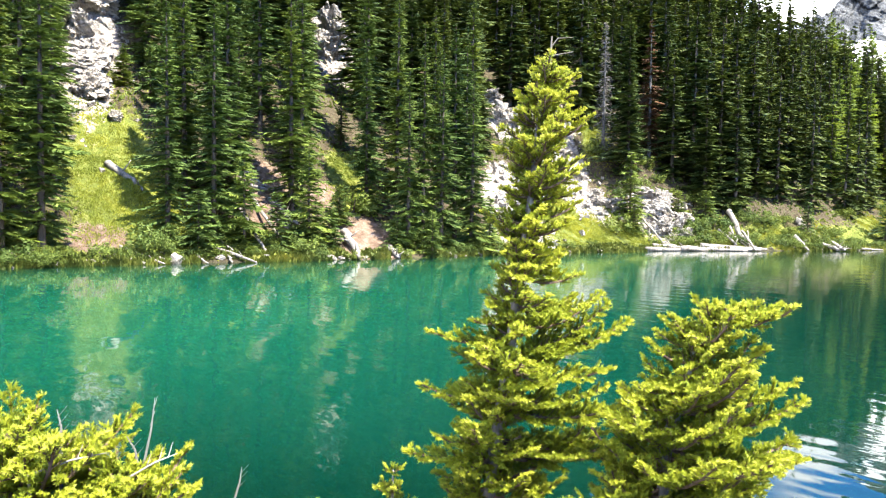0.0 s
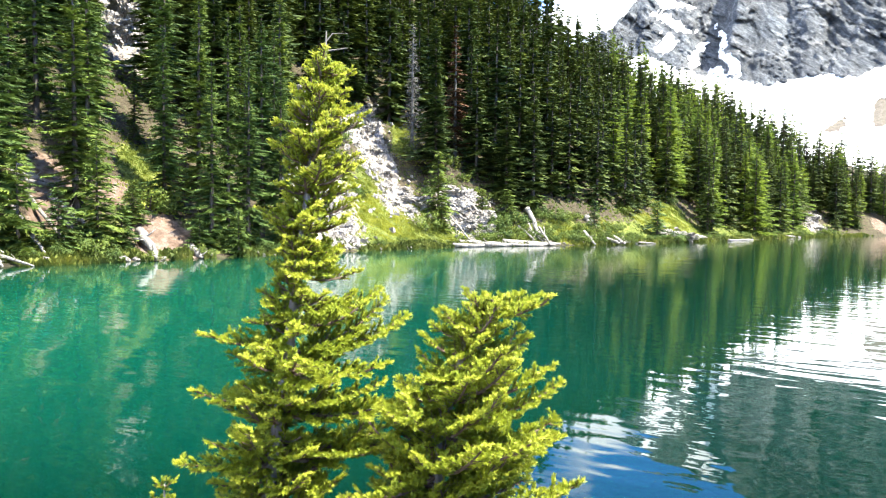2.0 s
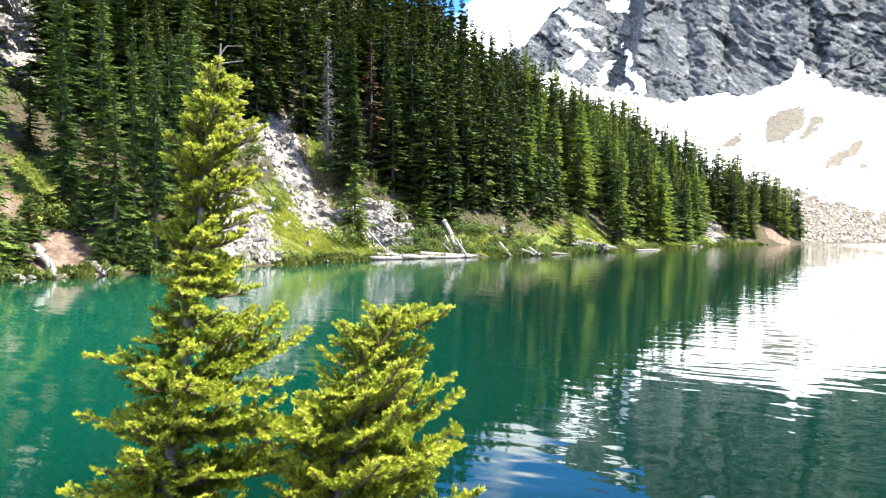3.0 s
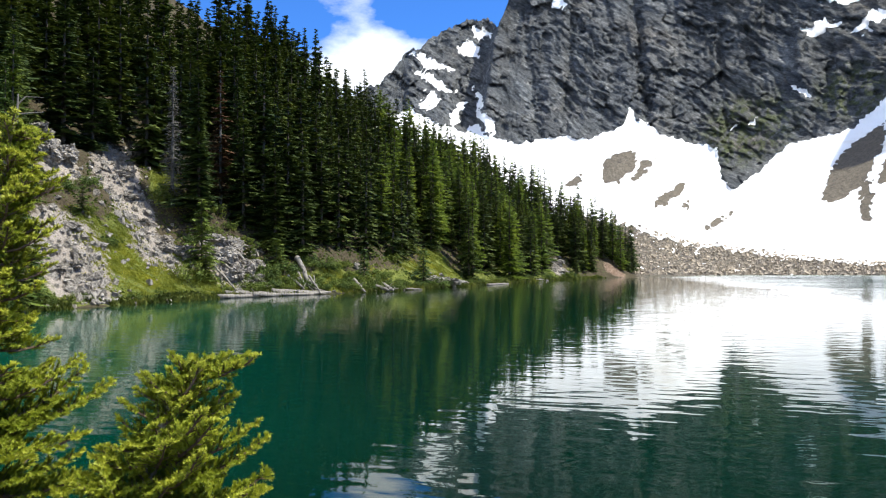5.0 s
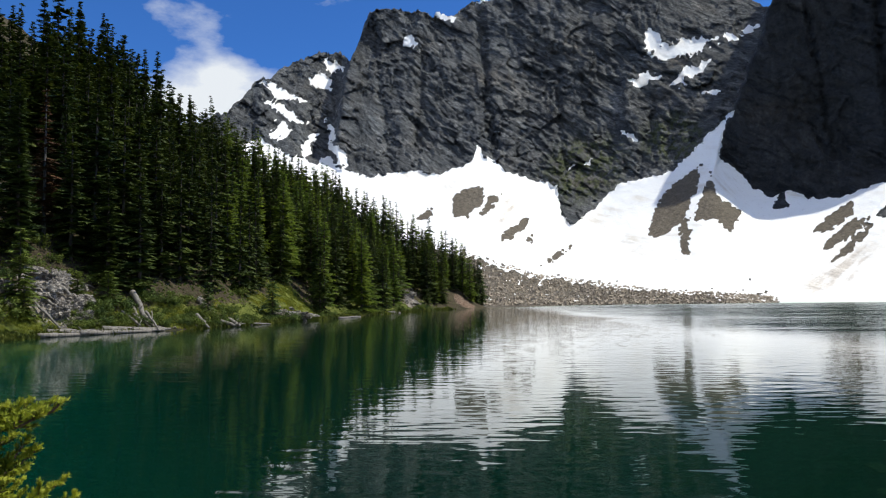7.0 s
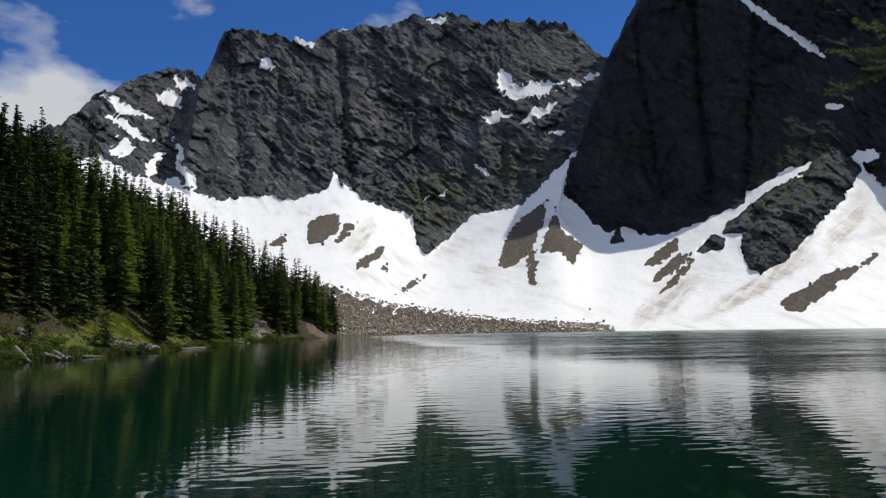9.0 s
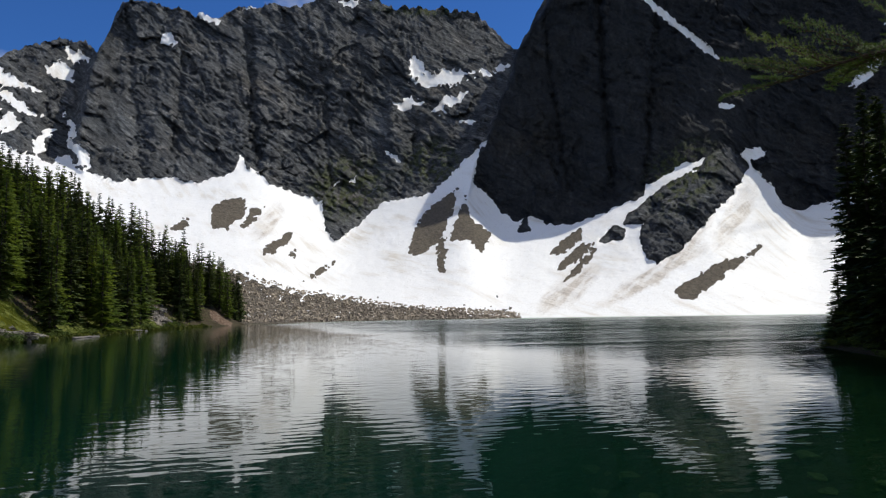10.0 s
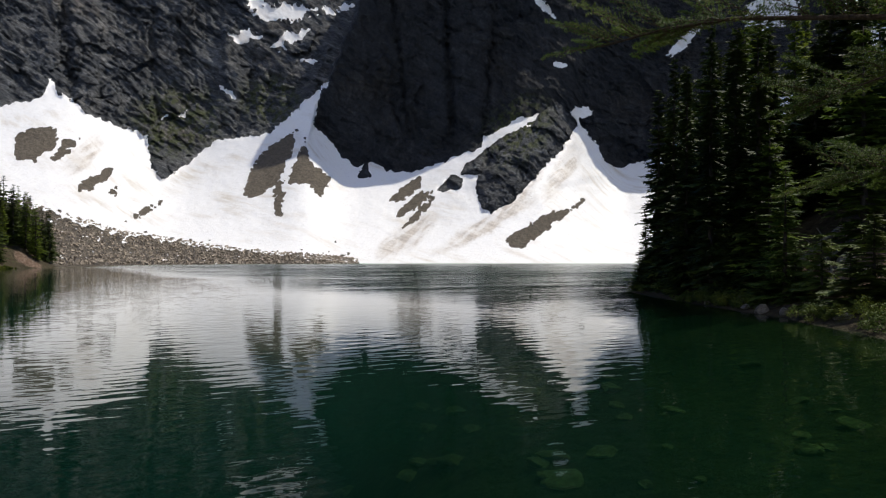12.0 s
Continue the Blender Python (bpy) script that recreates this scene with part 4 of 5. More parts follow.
SLIM = [conifer(h, w, 0.70, 9, rng, rg, 0.04, 0.5, 4, thin=0.40, blade=1.7) for h, w, rg in ((19, 2.9, 0.48), (16, 2.5, 0.5), (21, 3.0, 0.48), (14, 2.3, 0.5))]
SMALL = [conifer(h, w, 0.30, 9, rng, 0.4, 0.01, 0.32, 6, label="young green fir growing on the slope", mat=M_FINE, thin=0.16) for h, w in ((5.0, 1.5), (3.6, 1.3), (6.5, 1.8))]
LARCHES = [conifer(h, w, 0.50, 9, rng, 0.5, 0.06, 0.25, 6, M_LARCH, "light green feathery larch among dark firs", thin=0.22, blade=0.8) for h, w in ((16, 2.8), (13, 2.4))]
RUSTY = conifer(17, 2.1, 0.5, 8, rng, 0.55, 0.08, 0.6, 6, M_RUST, "dying conifer with rust-brown needles", M_GREYBARK, thin=0.2, blade=0.7)
SNAG = conifer(17, 1.5, 0.34, 8, rng, 0.55, 0.03, 1.3, 4, M_GREYBARK, "dead grey snag with bare drooping branches", M_GREYBARK, "dead_tree", thin=0.05, blade=0.22)
TEMPLATES = FINE + FIRS + SLIM + SMALL + LARCHES + [RUSTY, SNAG]
USED = set()
PLACED = []
ORDERS = []


def plant(kinds, x, y, h=None, group="forest on the slope", rng=rng):
    """Stand one tree of the given kinds at x, y; h: its height in metres."""
    PLACED.append((x, y))
    wide = rng.uniform(0.78, 1.08) if kinds is FINE else rng.uniform(0.95, 1.4)
    ORDERS.append((rng.choice(kinds), x, y, h, group, rng.uniform(0, 6.28), wide, wide * rng.uniform(0.85, 1.15)))


def stand(src, x, y, h, group, turn, wx, wy):
    k = h / src["h"]
    z = float(ground_height(x, y))
    m = Matrix.Translation((x, y, z - 0.15)) @ Matrix.Rotation(turn, 4, "Z")
    wide = k ** 0.6
    s = (wide * wx, wide * wy, k)
    if src.name not in USED:
        USED.add(src.name)
        ob = src
    else:
        ob = copy_thing(src, m)
    ob.matrix_basis = m @ Matrix.Diagonal((*s, 1))
    ob["group"] = group
    return ob


def clear_of(x, y, spots, grow=1.0):
    return all(blob(np.array([x]), np.array([y]), a, r, la * grow, lr * grow, s)[0] < 0.5 for a, r, la, lr, s in spots)


def covered(xy, spots):
    """For many places at once: whether each lies in one of the spots."""
    return np.max([blob(xy[:, 0], xy[:, 1], *q) for q in spots], axis=0) >= 0.5


def at(az, r):
    p = way(az) * r
    return p.x, p.y


# single trees that stand out along the water
for az, r, h in ((86.5, 50.5, 19), (84.0, 51, 21), (88.5, 55, 20), (83.2, 57, 17), (75.6, 53, 17.5), (74.4, 57, 20), (72.3, 54, 18.5), (71.2, 58, 20), (66.4, 59, 19), (65.6, 64, 20),
                 (57.0, 58.5, 15), (55.8, 60, 19), (54.3, 60.5, 17), (53.2, 63, 20), (51.8, 62.5, 16), (58, 65, 19), (60.3, 67, 20), (62.5, 69, 8)):
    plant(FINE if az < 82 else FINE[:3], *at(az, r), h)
for az, r, h in ((65.0, 55.0, 8), (70.0, 53.5, 7), (73.4, 51.5, 4.5), (62.6, 59, 3), (55.0, 57.5, 4), (50.3, 63.5, 5), (39.2, 82.5, 7.5), (38.9, 80.5, 4), (47.5, 80, 3), (76.8, 68, 5), (78.6, 72, 4),
                 (63.4, 56.0, 3.5), (33.6, 87.5, 4), (26.6, 93.6, 5), (21.8, 104, 5.5), (67.5, 53.6, 4.5), (57.9, 57.6, 3), (35.6, 86.5, 3.2)):
    plant(SMALL, *at(az, r), h)
plant([SNAG], *at(41.4, 91.5), 17.5, "dead trees")
plant([RUSTY], *at(37.9, 95), 18, "dead trees")

OPEN_GROUND = MEADOWS + SCREES + SOILS
tries = count = 0
while count < 720 and tries < 30000:
    tries += 1
    az = rng.uniform(5.0, 95)
    if az > 53 and rng.random() < 0.15:
        continue
    r = float(table(az, SHORE_LEFT + [(4, 205)])) + rng.uniform(1.5, 85)
    x, y = at(az, r)
    d = float(shore_distance(np.array([x]), np.array([y]))[0])
    top = float(table(az, CREST_D))
    if d < 1.8 or d > top + 9 or d > 58:
        continue
    gap = 1.9 if az < 22 else 2.5 if az < 34 else (3.2 if az < 52 else 3.3)
    if min((math.hypot(x - p, y - q) for p, q in PLACED), default=99) < gap:
        continue
    if not clear_of(x, y, OPEN_GROUND):
        continue
    if (34 < az < 39.5 and d < 11) or (39.5 < az < 51.5 and r < 98) or (18.5 < az < 23.5 and d < 9):
        continue
    if (61.0 < az < 65.0 and r < 91) or (23.5 < az < 34 and d < 7.5) or (15 < az < 23.5 and d < 4 and rng.random() < 0.8) or (9.8 < az < 11.8 and d < 10):
        continue
    if az > 52 and d < 14 and rng.random() < 0.6:
        continue
    kinds = FINE if r < 78 else (FIRS if r < 92 else SLIM)
    if az < 26 and rng.random() < 0.38:
        kinds = LARCHES
    h = rng.uniform(12, 23) if az > 30 else rng.uniform(13, 19) * (0.76 + 0.24 * min(1, (az - 5) / 15))
    if rng.random() < 0.10:
        kinds, h = SMALL, rng.uniform(4, 8)
    plant(kinds, x, y, h)
    count += 1
# the wooded point on the other side
for az, r, h in ((-49.2, 53.5, 4), (-51.3, 51.5, 3.2), (-53.0, 49.5, 4.5), (-54.8, 46.5, 3.5), (-56.2, 47, 5), (-46.6, 57.5, 3), (-40.2, 75.5, 3.5)):
    plant(SMALL, *at(az, r), h, "trees on the wooded point")
for az, r, h in ((-49.6, 56, 13), (-50.6, 52, 9), (-55.5, 58, 16)):
    plant(LARCHES, *at(az, r), h, "trees on the wooded point")
for az, r, h in ((-40.5, 78, 8), (-41.5, 74, 20), (-42.6, 70, 22), (-43.6, 66, 20), (-45.4, 61, 22), (-47.2, 58.5, 18), (-48.8, 57, 21)):
    plant(FIRS, *at(az, r), h, "trees on the wooded point")
tries = count = 0
while count < 75 and tries < 4000:
    tries += 1
    az, r = rng.uniform(-68, -41.5), rng.uniform(36, 100)
    x, y = at(az, r)
    d = float(shore_distance(np.array([x]), np.array([y]))[0])
    if d < 1.2 or d > 34 or not clear_of(x, y, SOILS) or (az < -50 and d < 15) or (az < -48 and d < 8):
        continue
    if min((math.hypot(x - p, y - q) for p, q in PLACED), default=99) < 2.3:
        continue
    plant(LARCHES if rng.random() < 0.35 else FIRS, x, y, rng.uniform(16, 24), "trees on the wooded point")
    count += 1
# the nearest 290 stand singly; the trees farther off are one wood
ORDERS.sort(key=lambda o: math.hypot(o[1], o[2]))
for o in ORDERS[:290]:
    stand(*o)


def wood(name, orders, part_name, mat, label):
    cv, cf, base, shapes = [], [], 0, {}
    for src, x, y, h, group, turn, wx, wy in orders:
        me = next(c for c in src.children if c.name.startswith(part_name)).data
        co = np.empty(len(me.vertices) * 3, np.float32)
        me.vertices.foreach_get("co", co)
        co = co.reshape(-1, 3)
        k = h / src["h"]
        wide = k ** 0.6
        ca, sa = math.cos(turn), math.sin(turn)
        px, py = co[:, 0] * wide * wx, co[:, 1] * wide * wy
        cv.append(np.stack([x + ca * px - sa * py, y + sa * px + ca * py, float(ground_height(x, y)) - 0.15 + co[:, 2] * k], 1))
        if me.name not in shapes:
            shapes[me.name] = [tuple(p.vertices) for p in me.polygons]
        cf.extend([tuple([base + i for i in q]) for q in shapes[me.name]])
        base += len(co)
    ob = mesh_object(name, np.concatenate(cv).tolist(), cf, mat)
    return tagged(ob, label, "forest", kind="stuff")


far = ORDERS[290:]
wood("far_forest", [o for o in far if o[0] not in LARCHES], "crown", M_FIR, "dense dark green conifer forest far along the slope")
wood("far_larches", [o for o in far if o[0] in LARCHES] or far[:1], "crown", M_LARCH, "light green larches among the far conifers")
wood("far_trunks", far, "trunk", M_BARK, "brown trunks of the far conifers")
for ob in TEMPLATES:
    if ob.name not in USED:
        for c in list(ob.children) + [ob]:
            bpy.data.objects.remove(c)


# ---------------------------------------------------------------- stones
def stone_mesh(seed, cuts=2, rough=0.32, mat=None):
    """An angular boulder about 1 m across."""
    r = random.Random(seed)
    bm = bmesh.new()
    bmesh.ops.create_icosphere(bm, subdivisions=cuts, radius=0.5)
    planes = [(Vector((r.gauss(0, 1), r.gauss(0, 1), r.gauss(0, 1))).normalized(), r.uniform(0.27, 0.42)) for _ in range(9)]
    for v in bm.verts:
        for n, h in planes:
            over = v.co.dot(n) - h
            if over > 0:
                v.co -= n * over
        v.co *= 1 + rough * 0.5 * (noise.noise(v.co * 3.1 + Vector((seed, 0, 0)))) + rough * 0.16 * noise.noise(v.co * 9.0 + Vector((0, seed, 0)))
        if cuts > 3:
            q = Vector((v.co.x * 0.6 + v.co.z * 0.5, v.co.y, v.co.z * 1.5 - v.co.x * 0.4)) * 6.0
            v.co *= 1 + 0.16 * (noise.cell(q + Vector((seed, 3, 7))) - 0.5) + 0.07 * (noise.cell(q * 2.3) - 0.5)
    me = bpy.data.meshes.new("boulder")
    bm.to_mesh(me)
    bm.free()
    me.materials.append(mat or M_BOULDER)
    return me


STONES = [stone_mesh(k) for k in range(8)]
CRAGS = [stone_mesh(20 + k, 5, 0.55) for k in range(7)]
BED_STONES = [stone_mesh(40 + k, 2, 0.3, M_BEDROCK) for k in range(5)]


def stone(x, y, size, sink=0.3, meshes=None, label="pale grey angular boulder on the shore", group="boulders on the slope", flat=0.7, rng=random.Random(5), name="boulder"):
    ob = new(name, rng.choice(meshes or STONES))
    z = float(ground_height(x, y))
    s = (size * rng.uniform(0.8, 1.3), size * rng.uniform(0.7, 1.1), size * flat * rng.uniform(0.8, 1.2))
    ob.matrix_basis = Matrix.Translation((x, y, z + s[2] * (0.42 - sink))) @ pose(0, 0, 0, rng.uniform(-15, 15), rng.uniform(-15, 15), rng.uniform(0, 360)) @ Matrix.Diagonal((*s, 1))
    tagged(ob, label, "boulder", group)
    return ob


srng = random.Random(8)
# outcrops in the open strips
for az, r, size, flat in ((34.9, 83.2, 2.2, 0.7), (35.2, 85.8, 2.8, 0.8), (36.0, 81.8, 1.6, 0.7), (37.0, 82.2, 2.0, 0.8), (38.4, 83.4, 2.2, 0.7), (46.8, 72, 1.8, 0.6), (48.8, 71, 1.8, 0.6), (46.2, 77, 1.6, 0.5), (37.6, 84.5, 3.4, 0.9), (36.6, 83.0, 3.0, 0.8), (35.6, 84.0, 2.6, 0.7), (36.9, 86.5, 3.4, 0.8), (38.3, 86.8, 2.6, 0.7), (40.4, 83.5, 2.8, 0.7), (41.4, 83.0, 2.4, 0.7), (42.0, 85.0, 2.4, 0.6),
                          (49.6, 89.5, 4.2, 0.8), (48.8, 91.0, 3.6, 0.8), (50.4, 92, 4.0, 0.8), (44.4, 90.5, 2.6, 0.5), (44.9, 94.0, 2.6, 0.5), (43.3, 87.0, 2.4, 0.5), (48.4, 77, 2.0, 0.5), (47.9, 72, 1.8, 0.5),
                          (81.0, 68, 4.0, 1.0), (81.8, 72, 4.6, 1.1), (80.6, 76, 5.0, 1.0), (82.2, 79, 5.5, 1.1), (80.2, 82, 5.0, 1.0), (79.2, 64.5, 1.6, 0.7),
                          (64.2, 88, 5.5, 1.0), (62.8, 89, 6.0, 1.1), (61.4, 88, 5.0, 1.0), (63.4, 93, 6.0, 1.2), (20.6, 107.6, 3.2, 0.8), (19.7, 108.6, 3.4, 0.7), (21.6, 106.4, 2.2, 0.7), (18.8, 111.6, 2.4, 0.7), (10.6, 170, 3.6, 0.4), (11.1, 174, 3.6, 0.4), (86.5, 62, 4, 1.2)):
    stone(*at(az, r), size, 0.25, CRAGS, "pale fractured granite outcrop on the steep slope", "rock outcrops", flat)
for az, r, size in ((75.1, 50.0, 1.5), (76.1, 49.9, 0.9), (46.9, 67, 1.2), (46.3, 67.6, 1.0), (47.6, 66.8, 1.1), (43.9, 69.4, 0.7), (36.5, 80.4, 0.9), (35.2, 81.5, 0.8), (39.4, 76.2, 0.6), (19.0, 110.3, 1.4), (18.3, 112.5, 1.1),
                    (-49.1, 51, 1.3), (-48.0, 53, 0.9), (-50.6, 49.6, 1.0), (-52.5, 47.3, 0.9), (-54.4, 45, 1.1), (-55.6, 52, 1.6), (-54.6, 55, 1.4), (-45.2, 58, 0.8), (-53.4, 49, 1.2)):
    stone(*at(az, r), size)
# loose scree, uncountable
sv, sf = [], []
for a0, r0_, la, lr, sp in SCREES:
    for _ in range(int(46 * la * lr / 4)):
        u, w = srng.gauss(0, 0.6) * la, srng.gauss(0, 0.6) * lr
        c = way(a0) * (r0_ + w) + way(a0 - 90) * u
        z = float(ground_height(c.x, c.y))
        if z < 0.1:
            continue
        s = 0.15 + 0.8 * srng.random() ** 2
        o = len(sv)
        q = Euler((srng.uniform(0, 6), srng.uniform(0, 6), srng.uniform(0, 6))).to_matrix()
        for p in ((-1, -1, -1), (1, -0.8, -1), (1, 1, -0.7), (-0.8, 1, -1), (-0.6, -0.7, 0.8), (0.7, -0.6, 1), (0.6, 0.7, 0.6), (-0.7, 0.8, 0.7)):
            sv.append(q @ Vector((p[0] * srng.uniform(0.7, 1.2), p[1] * srng.uniform(0.6, 1.1), p[2] * 0.6)) * s * 0.5 + Vector((c.x, c.y, z + s * 0.12)))
        sf.extend([tuple(o + i for i in t) for t in ((0, 3, 2, 1), (4, 5, 6, 7), (0, 1, 5, 4), (1, 2, 6, 5), (2, 3, 7, 6), (3, 0, 4, 7))])
scree = mesh_object("scree", sv, sf, M_BOULDER)
tagged(scree, "loose pale angular scree stones on the slope", "scree", kind="stuff")
# talus along the far shore under the snow
sv, sf = [], []
for _ in range(8000):
    a0 = srng.uniform(-17, 10)
    e = srng.uniform(-0.9, float(table(a0, LOWER)) + 0.3) if srng.random() < 0.9 else srng.uniform(-0.9, -0.3)
    j = int(np.argmin(np.abs(m_az - a0)))
    i = int(np.searchsorted(EL[:, j], e))
    p = Vector((PX[i, j], PY[i, j], PZ[i, j]))
    s = 0.25 + 1.1 * srng.random() ** 3
    o = len(sv)
    q = Euler((srng.uniform(0, 6), srng.uniform(0, 6), srng.uniform(0, 6))).to_matrix()
    for c in ((-1, -1, -1), (1, -0.8, -1), (1, 1, -0.7), (-0.8, 1, -1), (-0.6, -0.7, 0.8), (0.7, -0.6, 1), (0.6, 0.7, 0.6), (-0.7, 0.8, 0.7)):
        sv.append(q @ Vector((c[0] * srng.uniform(0.7, 1.2), c[1], c[2] * 0.7)) * s * 0.5 + p + Vector((0, 0, s * 0.15)))
    sf.extend([tuple(o + i for i in t) for t in ((0, 3, 2, 1), (4, 5, 6, 7), (0, 1, 5, 4), (1, 2, 6, 5), (2, 3, 7, 6), (3, 0, 4, 7))])
talus = mesh_object("talus", sv, sf, M_RUBBLE)
tagged(talus, "brown-grey talus blocks along the far shore", "talus", kind="stuff")
# stones under the shallow water
for _ in range(120):
    az, r = srng.uniform(-62, -8), 6 + 30 * srng.random() ** 1.2
    x, y = at(az, r)
    if float(shore_distance(np.array([x]), np.array([y]))[0]) > -0.8:
        continue
    size = srng.uniform(0.35, 1.25)
    depth = -float(ground_height(x, y))
    if size * 0.45 > depth * 0.8:
        size = depth
    stone(x, y, size, 0.25, BED_STONES, "mossy rounded stone lying under clear shallow water", "stones on the lake bed", 0.38, srng)


# ---------------------------------------------------------------- fallen wood
def log(x0, y0, x1, y1, rad, h0=0.0, h1=0.0, label="weathered grey fallen log on the shore", seed=0, stubs=3):
    r = random.Random(seed + int(x0 * 10))
    z0, z1 = max(0, float(ground_height(x0, y0))) + rad * 0.7 + h0, max(0, float(ground_height(x1, y1))) + rad * 0.5 + h1
    a, b = Vector((x0, y0, z0)), Vector((x1, y1, z1))
    v, f = [], []
    path = [a.lerp(b, s) + Vector((r.uniform(-1, 1), r.uniform(-1, 1), r.uniform(-0.5, 0.5))) * rad * 0.5 for s in (0, 0.12, 0.25, 0.4, 0.55, 0.7, 0.82, 0.92, 1)]
    path = [p - a for p in path]
    tube(v, f, path, [rad * k for k in (1.25, 1.0, 1.05, 0.9, 0.95, 0.8, 0.72, 0.6, 0.4)], 9)
    for _ in range(stubs):
        s = r.uniform(0.25, 0.95)
        p = (b - a) * s
        d = Vector((r.uniform(-1, 1), r.uniform(-1, 1), r.uniform(0.1, 1))).normalized()
        tube(v, f, [p, p + d * rad * r.uniform(2, 5)], [rad * 0.28, rad * 0.1], 5)
    ob = mesh_object("log", v, f, M_GREY, smooth=True)
    ob.location = a
    tagged(ob, label, "log", "fallen wood along the shore")
    return ob


for p in ((-58.5, 10.6, -55.0, 12.4, 0.28), (-56.9, 20.2, -56.6, 23.2, 0.2), (-56.3, 20.6, -55.8, 23.0, 0.16), (-57.5, 21.0, -56.2, 22.6, 0.18), (-54.8, 22.0, -52.0, 23.6, 0.22), (-53.4, 21.6, -51.2, 22.6, 0.16),
          (-51.2, 27.1, -46.7, 26.0, 0.32), (-48.8, 29.9, -46.6, 29.4, 0.26), (-50.7, 9.9, -47.4, 12.0, 0.10), (-50.3, 15.8, -46.6, 17.8, 0.12), (-49.6, 14.2, -47.0, 14.6, 0.09), (-49.2, 16.6, -46.8, 16.2, 0.10),
          (-44.4, 85.9, -41.7, 85.0, 0.40), (-40.3, 86.0, -37.2, 82.6, 0.26), (-47.8, 62.3, -43.8, 69.0, 0.26), (-45.2, 67.4, -41.6, 74.0, 0.30), (-46.6, 63.6, -42.2, 71.4, 0.20), (-47.6, 76.2, -43.6, 73.7, 0.30, 1.3),
          (-47.2, 75.0, -44.0, 73.0, 0.18, 0.9), (-53.0, 66.4, -49.2, 67.8, 0.12), (-52.0, 68.8, -48.6, 70.6, 0.10), (-49.4, 46.6, -47.6, 45.4, 0.30), (-49.6, 45.2, -47.9, 46.4, 0.18), (-62.5, 62.5, -60.4, 60.0, 0.14),
          (52.4, 37.5, 45.6, 37.3, 0.30, 0.3), (41.2, 30.2, 45.8, 34.0, 0.20, 0.2), (42.8, 30.0, 44.4, 32.6, 0.12, 0.1), (49.0, 35.0, 44.5, 35.5, 0.16), (-51.5, 68.5, -48.4, 70.2, 0.16, 0.8), (-50.6, 66.0, -47.6, 66.9, 0.14, 0.6), (-46.4, 72.5, -43.2, 72.0, 0.14, 0.7), (-52.6, 71.5, -50.8, 73.8, 0.14)):
    log(*p)
# driftwood and leaning dead sticks round the landing of logs
for a0, r0_, a1, r1_, rad, lift in ((31.0, 85.4, 30.0, 83.6, 0.13, 1.6), (31.9, 86.0, 30.3, 83.8, 0.07, 1.0), (30.6, 86.4, 30.4, 83.9, 0.06, 1.5), (31.4, 84.9, 29.7, 84.4, 0.07, 0.9), (37.9, 76.6, 34.6, 79.6, 0.24, 0.0), (35.4, 78.8, 32.0, 82.2, 0.22, 0.1), (33.2, 81.6, 29.6, 84.4, 0.20, 0.0),
                                    (36.2, 78.6, 33.4, 80.6, 0.13, 0.3), (38.4, 82.5, 36.4, 79.6, 0.12, 0.5), (39.5, 85.5, 38.2, 82.0, 0.10, 0.6), (37.2, 84.0, 35.6, 80.6, 0.10, 0.4), (27.4, 90.6, 26.5, 88.6, 0.20, 0.9), (25.6, 92.6, 24.4, 91.2, 0.22, 0.2),
                                    (23.3, 96.0, 21.9, 97.6, 0.12, 0.1), (16.6, 117.5, 14.9, 126.0, 0.16, 0.0), (12.8, 147, 11.8, 152.5, 0.2, 0.0), (70.6, 57.0, 68.2, 52.4, 0.16, 0.3), (69.4, 58.0, 66.6, 53.4, 0.14, 0.2), (72.0, 53.2, 70.2, 51.4, 0.07, 0.5), (77.0, 51.2, 74.8, 49.8, 0.07, 0.4)):
    log(*at(a0, r0_), *at(a1, r1_), rad, lift)
# pale stones washed at the waterline
wrng = random.Random(64)
for _ in range(90):
    az = wrng.uniform(9, 92)
    stone(*at(az, float(table(az, SHORE_LEFT)) + wrng.uniform(-0.1, 0.9)), wrng.uniform(0.2, 0.75), 0.2, STONES, "pale stone washed clean at the waterline", "stones along the shore", 0.6, wrng)


# ---------------------------------------------------------------- shrubs along the water
def shrub(seed, size=1.0):
    r = random.Random(seed)
    root = new("shrub")
    for _ in range(4):
        v, f = [], []
        a = r.uniform(0, 6.28)
        e = Vector((math.cos(a) * 0.45, math.sin(a) * 0.45, r.uniform(0.4, 0.8))) * size
        tube(v, f, [Vector((0, 0, -0.15)), e * 0.5 + Vector((0, 0, 0.1)), e], [0.03, 0.02, 0.006], 4)
        mesh_object("stem", v, f, M_BARK, root)
    v, f = [], []
    clumps = [(Vector((r.gauss(0, 0.38), r.gauss(0, 0.38), abs(r.gauss(0.42, 0.2)))) * size, r.uniform(0.18, 0.34) * size) for _ in range(16)]
    for c, rad in clumps:
        for _ in range(80):
            d = Vector((r.gauss(0, 1), r.gauss(0, 1), r.gauss(0.2, 1))).normalized()
            p = c + d * rad * r.uniform(0.6, 1.1)
            t = Vector((r.gauss(0, 1), r.gauss(0, 1), r.gauss(0, 1))).normalized()
            w = d.cross(t).normalized()
            s = r.uniform(0.028, 0.06) * size
            o = len(v)
            v.extend([p - w * s * 0.6, p + t * s * 1.3, p + w * s * 0.6, p - t * s * 1.3])
            f.append((o, o + 1, o + 2, o + 3))
    mesh_object("foliage", v, f, M_BUSH, root)
    return tagged(root, "leafy green shrub at the water's edge", "shrub", "shrubs along the shore")


